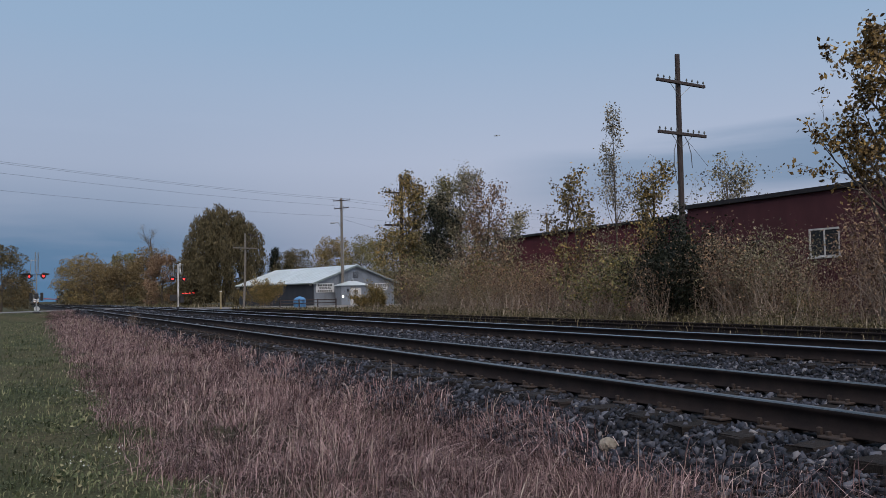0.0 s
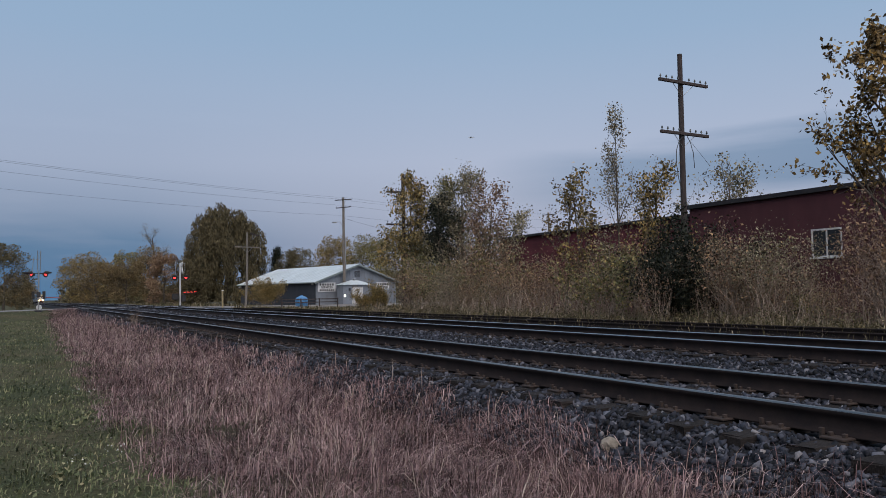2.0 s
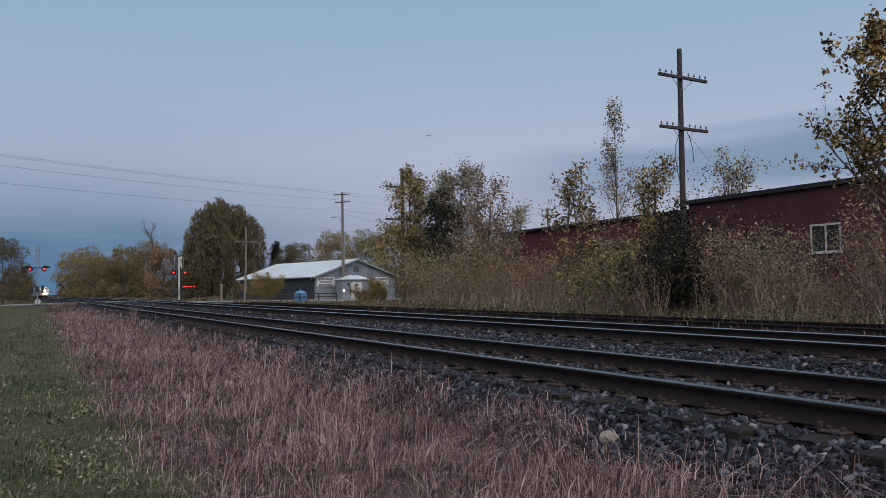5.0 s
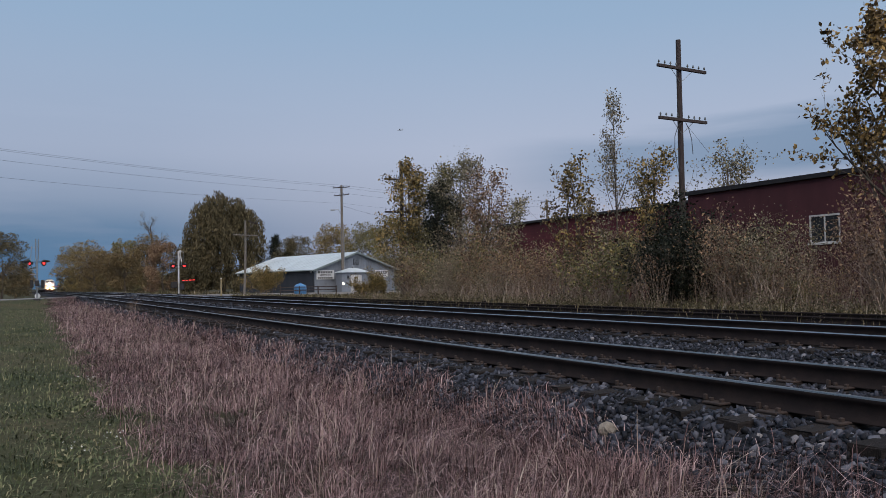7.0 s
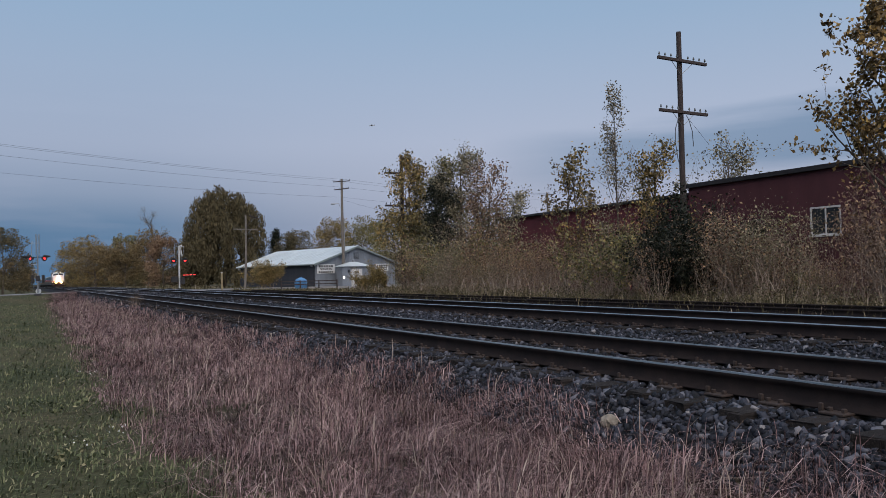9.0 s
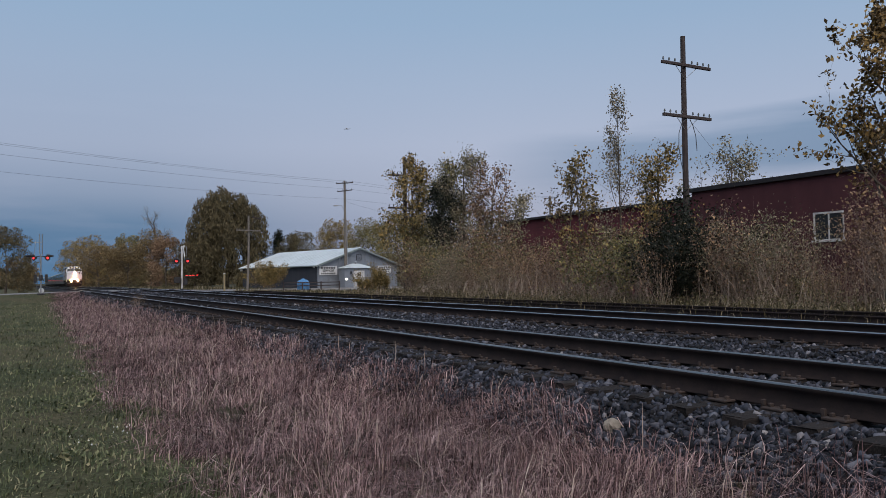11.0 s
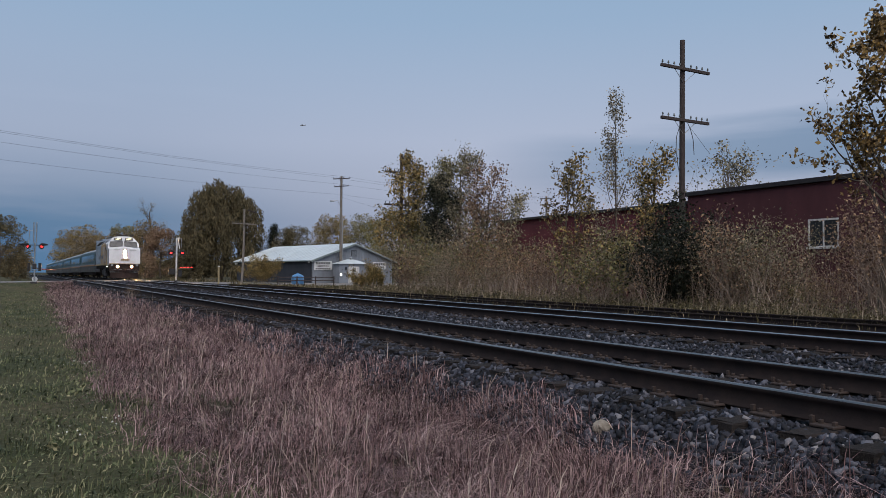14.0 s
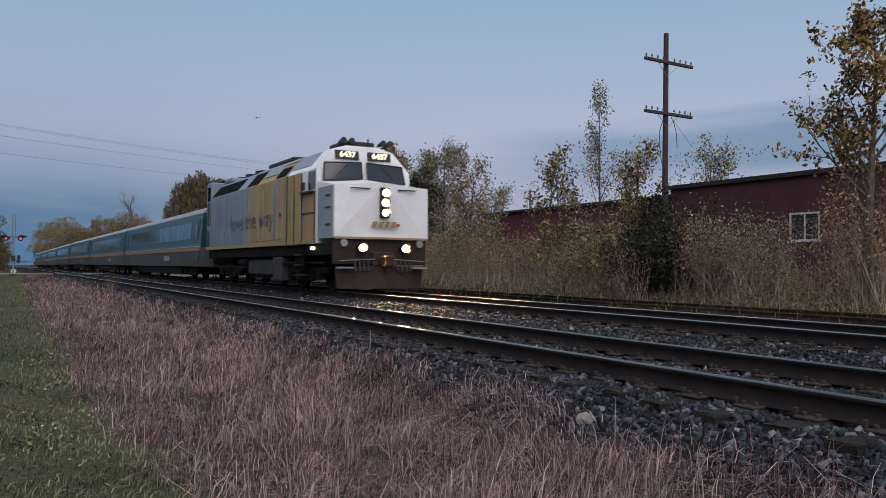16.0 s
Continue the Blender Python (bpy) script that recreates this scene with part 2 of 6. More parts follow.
LEAF = {
    "pale": [(0.0, (0.090, 0.078, 0.055)), (0.5, (0.215, 0.190, 0.135)), (1.0, (0.400, 0.340, 0.245))],
    "umber": [(0.0, (0.046, 0.035, 0.018)), (0.5, (0.135, 0.100, 0.050)), (0.85, (0.235, 0.170, 0.080)), (1.0, (0.340, 0.235, 0.105))],
    "bronze": [(0.0, (0.060, 0.040, 0.020)), (0.45, (0.150, 0.100, 0.042)), (0.8, (0.300, 0.195, 0.068)), (1.0, (0.480, 0.310, 0.100))],
    "gold": [(0.0, (0.050, 0.042, 0.018)), (0.4, (0.160, 0.126, 0.052)), (0.75, (0.285, 0.208, 0.082)), (1.0, (0.450, 0.300, 0.105))],
    "olive": [(0.0, (0.045, 0.048, 0.022)), (0.5, (0.142, 0.136, 0.062)), (0.85, (0.250, 0.215, 0.092)), (1.0, (0.360, 0.270, 0.100))],
    "rust": [(0.0, (0.068, 0.040, 0.029)), (0.5, (0.185, 0.116, 0.080)), (0.85, (0.300, 0.196, 0.120)), (1.0, (0.430, 0.285, 0.160))],
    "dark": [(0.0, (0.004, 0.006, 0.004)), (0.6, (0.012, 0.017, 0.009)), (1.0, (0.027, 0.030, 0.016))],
    "grey": [(0.0, (0.066, 0.060, 0.040)), (0.5, (0.185, 0.166, 0.108)), (0.85, (0.285, 0.250, 0.162)), (1.0, (0.400, 0.345, 0.225))],
    "willow": [(0.0, (0.034, 0.030, 0.017)), (0.5, (0.090, 0.076, 0.042)), (0.85, (0.155, 0.126, 0.066)), (1.0, (0.21, 0.170, 0.090))],
}
for key, stops in LEAF.items():
    mean = [sum(c[i] for _, c in stops) / len(stops) for i in range(3)]
    M["far_" + key] = leafy("far_leaves_" + key, [(p, tuple(m * 0.45 + v * 0.55 for m, v in zip(mean, c))) for p, c in stops])
    M["leaf_" + key] = leafy("leaves_" + key, stops)


# ---------------------------------------------------------------- mesh helpers
def add_mesh(name, me, material, parent=None, label=""):
    """Links a mesh as one object, under a thing or a part."""
    mats = material if isinstance(material, (list, tuple)) else [material]
    for m in mats:
        me.materials.append(m.m)
    ob = new(name, me)
    if parent is not None:
        ob.parent = parent
    if label:
        tagged(ob, label)
    return ob


def part(name, bm, material, parent=None, label=""):
    """Links a bmesh as ONE mesh object under a thing or a part."""
    me = bpy.data.meshes.new(name)
    bmesh.ops.recalc_face_normals(bm, faces=bm.faces)
    bm.to_mesh(me)
    bm.free()
    return add_mesh(name, me, material, parent, label)


def thing(name, label, category, at=None, group="", kind=""):
    ob = tagged(new(name), label, category, group, kind)
    if at is not None:
        ob.matrix_basis = at
    return ob


def array_mesh(name, verts, faces, smooth=False):
    """A mesh from arrays: vertices (n, 3) and faces (m, k), all of k corners."""
    me = bpy.data.meshes.new(name)
    v, f = np.asarray(verts, np.float32), np.asarray(faces, np.int32)
    me.vertices.add(len(v))
    me.vertices.foreach_set("co", v.ravel())
    me.loops.add(f.size)
    me.loops.foreach_set("vertex_index", f.ravel())
    me.polygons.add(len(f))
    me.polygons.foreach_set("loop_start", np.arange(0, f.size, f.shape[1], dtype=np.int32))
    if smooth:
        me.polygons.foreach_set("use_smooth", np.ones(len(f), bool))
    me.update(calc_edges=True)
    return me


def box(bm, x0, x1, y0, y1, z0, z1, bevel=0.0, m=None):
    """A box with worn edges between the given limits."""
    ret = bmesh.ops.create_cube(bm, size=1.0)
    vs = ret["verts"]
    bmesh.ops.scale(bm, vec=(x1 - x0, y1 - y0, z1 - z0), verts=vs)
    bmesh.ops.translate(bm, vec=((x0 + x1) / 2, (y0 + y1) / 2, (z0 + z1) / 2), verts=vs)
    if bevel:
        es = list({e for v in vs for e in v.link_edges})
        r = bmesh.ops.bevel(bm, geom=es, offset=bevel, segments=1, affect="EDGES")
        vs = list({v for f in r["faces"] for v in f.verts} | {v for v in vs if v.is_valid})
    if m is not None:
        bmesh.ops.transform(bm, matrix=m, verts=vs)
    return vs


def rod(bm, p, q, r0, r1=None, sides=8):
    """A tapered rod from p to q."""
    p, q = Vector(p), Vector(q)
    d = q - p
    m = Matrix.Translation((p + q) / 2) @ d.to_track_quat("Z", "Y").to_matrix().to_4x4()
    return bmesh.ops.create_cone(bm, cap_ends=True, segments=sides, radius1=r0, radius2=r0 if r1 is None else r1, depth=d.length, matrix=m)["verts"]


def prism(bm, outline, y0, y1):
    """A solid from an outline in (x, z), drawn out along y."""
    a = [bm.verts.new((x, y0, z)) for x, z in outline]
    b = [bm.verts.new((x, y1, z)) for x, z in outline]
    bm.faces.new(a), bm.faces.new(b[::-1])
    for i in range(len(a)):
        j = (i + 1) % len(a)
        bm.faces.new((a[i], b[i], b[j], a[j]))
    return a + b


def bx(name, lim, material, parent, label="", bevel=0.0):
    bm = bmesh.new()
    box(bm, *lim, bevel=bevel)
    return part(name, bm, material, parent, label)


# ---------------------------------------------------------------- ground
NEAR_RAILS, FAR_RAILS, FAR_Z = (5.033, 6.538), (9.255, 10.760), 0.06
SIDING_RAILS, SIDING_Z = (15.3, 16.8), -0.12
ROAD_Y0, ROAD_Y1 = 75.5, 82.5


def fall(y):
    """The line drops gently into the distance."""
    return -0.0034 * max(0.0, y - 110.0) if y < 900 else -2.69


PROFILE_X = [-6, 0.6, 1.6, 3.4, 3.9, 4.35, 4.6, 7.0, 7.9, 8.8, 11.2, 11.9, 13.2, 14.4, 17.6, 18.8, 24, 34, 60]
PROFILE_Z = [-0.72, -0.74, -0.76, -0.66, -0.55, -0.30, -0.215, -0.215, -0.27, -0.155, -0.155, -0.30, -0.42, -0.31, -0.31, -0.45, -0.5, -0.6, -0.7]


def ground_z(x, y):
    z = float(np.interp(x, PROFILE_X, PROFILE_Z))
    mid = (ROAD_Y0 + ROAD_Y1) / 2
    near_road = max(0.0, 1 - max(0.0, abs(y - mid) - 4.5) / 7.0)
    road = float(np.interp(x, [-40, -2, 4, 11.5, 17, 26], [-0.55, -0.16, -0.07, -0.02, -0.26, -0.5]))
    if near_road > 0:
        s = near_road * near_road * (3 - 2 * near_road)
        z = z * (1 - s) + road * s
    lump = 0.05 * noise.noise(Vector((x * 0.7, y * 0.35, 0))) if x < 3.4 or x > 18 else 0.0
    return z + lump * (1 - near_road) + fall(y)


def ground():
    xs = np.unique(np.concatenate([[-2500, -1000, -400, -150, -60, -30, -15], np.arange(-8, 4, 0.4), np.array(PROFILE_X), np.arange(4, 20, 0.3),
                                   np.arange(20, 40, 1.5), [45, 60, 90, 150, 300, 700, 1500, 2500]]))
    ys = np.unique(np.concatenate([[-600, -200, -80, -40, -20, -10, -5], np.arange(0, 30, 0.5), np.arange(30, 110, 1.0), np.arange(110, 300, 10), [350, 450, 600, 900, 1500, 3500]]))
    v = np.array([(x, y, ground_z(x, y) - (0.0 if y < 1500 else 2.0)) for y in ys for x in xs])
    nx, ny = len(xs), len(ys)
    j, i = np.meshgrid(np.arange(ny - 1), np.arange(nx - 1), indexing="ij")
    a = (j * nx + i).ravel()
    f = np.stack([a, a + 1, a + nx + 1, a + nx], 1)
    me = array_mesh("ground", v, f, True)
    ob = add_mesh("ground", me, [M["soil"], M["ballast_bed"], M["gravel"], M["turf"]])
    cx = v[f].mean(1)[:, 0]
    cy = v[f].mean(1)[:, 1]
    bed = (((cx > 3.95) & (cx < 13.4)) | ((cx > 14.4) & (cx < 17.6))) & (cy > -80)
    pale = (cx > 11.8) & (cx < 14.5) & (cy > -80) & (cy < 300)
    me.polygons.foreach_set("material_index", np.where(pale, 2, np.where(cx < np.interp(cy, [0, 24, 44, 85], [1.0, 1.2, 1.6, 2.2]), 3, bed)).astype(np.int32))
    return tagged(ob, "uneven trackside ground of soil, turf and crushed stone", "ground", kind="structure")


ground()


def strip_ground(name, label, x0, x1, y0, y1, lift, material, nx=30, ny=6):
    """A paved sheet that lies on the ground, with a thickness."""
    bm = bmesh.new()
    top = [[bm.verts.new((x, y, ground_z(x, y) + lift)) for x in np.linspace(x0, x1, nx)] for y in np.linspace(y0, y1, ny)]
    for j in range(ny - 1):
        for i in range(nx - 1):
            bm.faces.new((top[j][i], top[j][i + 1], top[j + 1][i + 1], top[j + 1][i]))
    ext = bmesh.ops.extrude_face_region(bm, geom=bm.faces[:])
    bmesh.ops.translate(bm, vec=(0, 0, -0.12), verts=[e for e in ext["geom"] if isinstance(e, bmesh.types.BMVert)])
    return tagged(part(name, bm, material), label, name, kind="structure")


strip_ground("road", "grey asphalt road that crosses the tracks", -40, 60, ROAD_Y0, ROAD_Y1, 0.03, M["asphalt"], 120, 6)
strip_ground("yard", "pale gravel yard beside the metal shed", 17, 60, ROAD_Y1 + 0.1, 107, 0.02, M["gravel"], 24, 10)


# ---------------------------------------------------------------- tracks
def rail_mesh(length_rows, head):
    """A flat-bottomed rail, drawn along y through the given stations."""
    prof = [(-0.070, -0.172), (0.070, -0.172), (0.070, -0.160), (0.012, -0.140), (0.010, -0.052), (0.034, -0.036), (0.036, -0.010), (0.026, -0.001),
            (-0.026, -0.001), (-0.036, -0.010), (-0.034, -0.036), (-0.010, -0.052), (-0.012, -0.140), (-0.070, -0.160)]
    n = len(prof)
    v = np.array([(x, y, z + fall(y)) for y in length_rows for x, z in prof])
    f = []
    for j in range(len(length_rows) - 1):
        for i in range(n):
            k = (i + 1) % n
            f.append((j * n + i, j * n + k, (j + 1) * n + k, (j + 1) * n + i))
    me = array_mesh("rail", v, f)
    idx = np.array([1 if (i % n) in (7, 8) else 0 for i in range(len(f))], np.int32)
    me.polygons.foreach_set("material_index", idx)
    me.materials.append(M["rail_side"].m), me.materials.append(M[head].m)
    return me


def tie_mesh(seed):
    r = random.Random(seed)
    bm = bmesh.new()
    box(bm, -1.30, 1.30, -0.115, 0.115, -0.18, 0.0, 0.012)
    for v in bm.verts:
        v.co += Vector((r.uniform(-0.02, 0.02), r.uniform(-0.008, 0.008), r.uniform(-0.008, 0.004)))
    me = bpy.data.meshes.new("tie")
    bmesh.ops.recalc_face_normals(bm, faces=bm.faces)
    bm.to_mesh(me)
    bm.free()
    me.materials.append(M["tie"].m)
    return me


def plate_mesh():
    bm = bmesh.new()
    box(bm, -0.19, 0.19, -0.095, 0.095, 0.0, 0.018, 0.004)
    for sx in (-0.12, 0.12):
        for sy in (-0.055, 0.055):
            box(bm, sx - 0.018, sx + 0.018, sy - 0.014, sy + 0.014, 0.012, 0.045, 0.004)
    me = bpy.data.meshes.new("tie_plate")
    bmesh.ops.recalc_face_normals(bm, faces=bm.faces)
    bm.to_mesh(me)
    bm.free()
    me.materials.append(M["plate"].m)
    return me


def anchor_mesh():
    bm = bmesh.new()
    box(bm, -0.10, 0.10, -0.016, 0.016, -0.03, 0.012, 0.004)
    box(bm, 0.07, 0.10, -0.016, 0.016, 0.0, 0.05, 0.004)
    box(bm, -0.10, -0.07, -0.016, 0.016, 0.0, 0.05, 0.004)
    me = bpy.data.meshes.new("rail_anchor")
    bmesh.ops.recalc_face_normals(bm, faces=bm.faces)
    bm.to_mesh(me)
    bm.free()
    me.materials.append(M["plate"].m)
    return me


def tie_places(mid, y_end):
    """Where the ties of a track lie: y and a small turn."""
    r = random.Random(int(mid * 10))
    y, places = -8.0, []
    while y < y_end:
        places.append((y, r.uniform(-1.2, 1.2), r.uniform(-0.05, 0.05)))
        y += 0.53 + r.uniform(-0.03, 0.03)
    return places


def track(label, rails, z, y_ties, y_end, tie_drop=0.0, fittings=True, head="rail_top"):
    tr = thing("railway_track", label, "railway track", kind="structure")
    stations = list(np.arange(-60, 120, 6.0)) + list(np.arange(120, 1000, 40.0))
    for x in rails:
        ob = new("rail", rail_mesh([y for y in stations if y <= y_end], head))
        ob.location, ob.parent = (x, 0, z), tr
    mid = sum(rails) / 2
    ties = [tie_mesh(s) for s in range(5)]
    plate, anchor = plate_mesh(), anchor_mesh()
    for k, (y, turn, off) in enumerate(tie_places(mid, y_ties)):
        if ROAD_Y0 - 0.3 < y < ROAD_Y1 + 0.3:
            continue
        ob = new("tie", ties[k % 5])
        ob.parent = tr
        ob.matrix_basis = pose(mid + off, y, z - 0.186 - tie_drop + fall(y), 0, 0, turn)
        if fittings and y < 30:
            for x in rails:
                pl = new("tie_plate", plate)
                pl.parent, pl.location = tr, (x, y, z - 0.184)
                if y < 18:
                    an = new("rail_anchor", anchor)
                    an.parent, an.location = tr, (x, y + 0.15, z - 0.176)
    return tr


track("double-rail main track on worn timber ties in grey ballast", NEAR_RAILS, 0.0, 72, 900, head="rail_dull")
track("far main track with polished rail heads on timber ties", FAR_RAILS, FAR_Z, 60, 900)
track("disused siding with rusty rails sunk in weeds", SIDING_RAILS, SIDING_Z, 40, 66, 0.0, False, "rail_side")


# ---------------------------------------------------------------- plants
def tube(V, F, pts, radii, sides):
    """Adds a tapered tube through the points to the lists V and F."""
    base = len(V)
    for i, p in enumerate(pts):
        d = (pts[min(i + 1, len(pts) - 1)] - pts[max(i - 1, 0)]).normalized()
        a = d.orthogonal().normalized()
        b = d.cross(a)
        for s in range(sides):
            t = 2 * math.pi * s / sides
            V.append(p + (a * math.cos(t) + b * math.sin(t)) * radii[i])
    for i in range(len(pts) - 1):
        for s in range(sides):
            k = (s + 1) % sides
            F.append((base + i * sides + s, base + i * sides + k, base + (i + 1) * sides + k, base + (i + 1) * sides + s))


def grow(r, V, F, tips, p, d, length, radius, level, depth, spec):
    """One limb with its side limbs. Tips collect (place, weight) for the leaves."""
    n = 5 if level == 0 else 4
    pts, rad = [p.copy()], [radius]
    d = d.normalized()
    for i in range(n):
        wob = spec["wobble"] * (0.5 if level == 0 else 1.0)
        d = (d + Vector((r.gauss(0, wob), r.gauss(0, wob), r.gauss(0, wob) + spec["lift"][min(level, 2)]))).normalized()
        p = p + d * length / n
        pts.append(p.copy())
        rad.append(radius * (1 - 0.82 * (i + 1) / n))
    tube(V, F, pts, rad, (6 if radius > 0.05 else 4) if level == 0 else 3)
    if level < depth:
        count = spec["kids"][min(level, len(spec["kids"]) - 1)]
        for k in range(count):
            t = spec["bare"] + (1 - spec["bare"]) * (k + r.random()) / count if level == 0 else 0.25 + 0.75 * (k + r.random()) / count
            seg = min(int(t * n), n - 1)
            q = pts[seg].lerp(pts[seg + 1], t * n - seg)
            axis = (pts[seg + 1] - pts[seg]).normalized()
            side = axis.orthogonal().normalized()
            side = Matrix.Rotation(r.uniform(0, 2 * math.pi), 3, axis) @ side
            ang = radians(r.uniform(*spec["fork"]))
            nd = axis * math.cos(ang) + side * math.sin(ang)
            taper = spec["shape"](t) if level == 0 else 1.0
            grow(r, V, F, tips, q, nd, length * spec["ratio"][min(level, 1)] * taper * r.uniform(0.7, 1.15), max(rad[seg] * 0.55, 0.004), level + 1, depth, spec)
    if level >= depth - 1:
        for i in range(1, len(pts)):
            tips.append((pts[i], d))


SPECS = {
    "poplar": dict(wobble=0.07, lift=(0.05, 0.12, 0.06), kids=(15, 6), bare=0.22, fork=(28, 52), ratio=(0.42, 0.45), shape=lambda t: 1.1 - 0.75 * t),
    "tall": dict(wobble=0.07, lift=(0.05, 0.12, 0.08), kids=(13, 5, 3), bare=0.34, fork=(28, 50), ratio=(0.40, 0.45), shape=lambda t: 1.15 - 0.7 * t),
    "oval": dict(wobble=0.10, lift=(0.03, 0.10, 0.05), kids=(13, 6, 3), bare=0.14, fork=(28, 58), ratio=(0.46, 0.48), shape=lambda t: 1.05 - 0.62 * t),
    "round": dict(wobble=0.10, lift=(0.02, 0.04, 0.0), kids=(12, 6), bare=0.2, fork=(35, 75), ratio=(0.5, 0.5), shape=lambda t: 1.05 - 0.5 * abs(t - 0.45)),
    "spire": dict(wobble=0.05, lift=(0.04, 0.10, 0.05), kids=(18, 5), bare=0.12, fork=(25, 45), ratio=(0.26, 0.45), shape=lambda t: 1.2 - 1.0 * t),
    "shrub": dict(wobble=0.12, lift=(0.03, 0.05, 0.02), kids=(5, 3), bare=0.25, fork=(20, 50), ratio=(0.5, 0.5), shape=lambda t: 1.0),
}


def leaf_arrays(r, centres, size, spread, hang=False, aspect=0.62):
    """Leaf faces round the given centres, as a kite with a lean of its own each."""
    n = len(centres)
    c = centres + r.normal(0, spread, (n, 3))
    u = r.normal(0, 0.28 if hang else 1.0, (n, 3))
    u[:, 2] -= 1.0 if hang else 0.6
    u /= np.linalg.norm(u, axis=1)[:, None]
    w = np.cross(u, r.normal(0, 1, (n, 3)))
    w /= np.linalg.norm(w, axis=1)[:, None] + 1e-9
    s = (size * r.uniform(0.6, 1.35, n))[:, None]
    up = np.cross(u, w) * s * 0.12
    q = np.stack([c - u * s * 0.5, c + w * s * aspect * 0.5 + up, c + u * s * 0.5, c - w * s * aspect * 0.5 + up], 1)
    return q.reshape(-1, 3), np.arange(n * 4).reshape(-1, 4)


def tree_mesh(seed, habit, height, width, leaves, leaf_size, leaf_key, stems=1, spread=0.25, depth=2, trunk=0.028, bark="bark"):
    """The two meshes of a tree or shrub: its wood, and its crown of single leaves."""
    r, spec = random.Random(seed), SPECS[habit]
    V, F, tips = [], [], []
    for s in range(stems):
        lean = 0.06 if stems == 1 else 0.38
        d = Vector((r.gauss(0, lean), r.gauss(0, lean), 1))
        foot = Vector((0, 0, -0.1)) if stems == 1 else Vector((r.gauss(0, width * 0.13), r.gauss(0, width * 0.13), -0.1))
        h = height * (0.92 if stems == 1 else r.uniform(0.6, 0.95))
        grow(r, V, F, tips, foot, d, h, height * trunk / (1 if stems == 1 else 1.8), 0, depth, spec)
    v = np.array([tuple(a) for a in V])
    # bring the plant to its size
    ext = np.percentile(np.hypot(v[:, 0], v[:, 1]), 97) * 2
    sx, sz = width / ext, height / np.max(v[:, 2])
    v *= (sx, sx, sz)
    wood = array_mesh("trunk", v, F, True)
    wood.materials.append(M[bark].m)
    if not leaves:
        return wood, None
    rn = np.random.RandomState(seed)
    t = np.array([tuple(p) for p, d in tips]) * (sx, sx, sz)
    # twigs differ in how many leaves they still hold
    hold = rn.gamma(0.55, 1.0, len(t))
    pick = t[rn.choice(len(t), leaves, p=hold / hold.sum())]
    lv, lf = leaf_arrays(rn, pick, leaf_size, spread)
    lv[:, 2] = np.maximum(lv[:, 2], 0.02)
    crown = array_mesh("crown", lv, lf)
    crown.materials.append(M["leaf_" + leaf_key].m)
    return wood, crown


def dense_tree_mesh(seed, height, width, leaves, leaf_size, leaf_key, foot=0.03, hang=False):
    """A full tree seen from far: a trunk with limbs, and a crown of leafy boughs that reaches down to the undergrowth."""
    wood, _ = tree_mesh(seed, "round", height * 0.9, width * 0.8, 0, leaf_size, leaf_key)
    rn = np.random.RandomState(seed)
    n = 190 if hang else 60
    # boughs over the outside of an uneven dome
    a, u = rn.uniform(0, 2 * math.pi, n), rn.uniform(0, 1, n) ** 0.85
    wave = 1 + (0.06 if hang else 0.16) * np.sin(2 * a + seed) + 0.10 * np.sin(3 * a + 2.1 * seed)
    rad = 0.5 * width * np.sqrt(np.clip(1 - ((u - 0.32) / 0.74) ** 2, 0.05, 1)) * wave * rn.uniform(0.45, 0.88, n)
    c = np.stack([rad * np.cos(a), rad * np.sin(a), height * (foot + 0.05 + (0.86 - foot) * u)], 1)
    size = (0.078 if hang else 0.12) * width * rn.uniform(0.65, 1.35, n)
    share = size ** 2
    k = rn.choice(n, leaves, p=share / share.sum())
    d = rn.normal(0, 1, (leaves, 3))
    d /= np.linalg.norm(d, axis=1)[:, None]
    d *= (rn.uniform(0.35, 1.0, leaves) ** 0.5 * size[k])[:, None] * ((0.8, 0.8, 1.7) if hang else (1.1, 1.1, 0.72))
    p = c[k] + d
    p[:, 2] = np.abs(p[:, 2])
    top = height / np.percentile(p[:, 2], 99.8)
    lv, lf = leaf_arrays(rn, p * (1, 1, top), leaf_size, leaf_size * 0.25, hang, 0.36 if hang else 0.62)
    crown = array_mesh("crown", lv, lf)
    crown.materials.append(M["far_" + leaf_key].m)
    return wood, crown


def plant(name, label, category, x, y, meshes, turn=0.0, size=1.0, group="", crown_name="crown", sink=0.0):
    wood, crown = meshes
    t = thing(name, label, category, pose(x, y, ground_z(x, y) - sink, 0, 0, turn), group)
    t.scale = (size, size, size)
    for nm, me in (("trunk", wood), (crown_name, crown)):
        if me is not None:
            ob = new(nm, me)
            ob.parent = t
    return t


def by_bearing(bearing, r):
    """Plan position at a bearing (degrees right of the track) and a distance."""
    return r * math.sin(radians(bearing)), r * math.cos(radians(bearing))


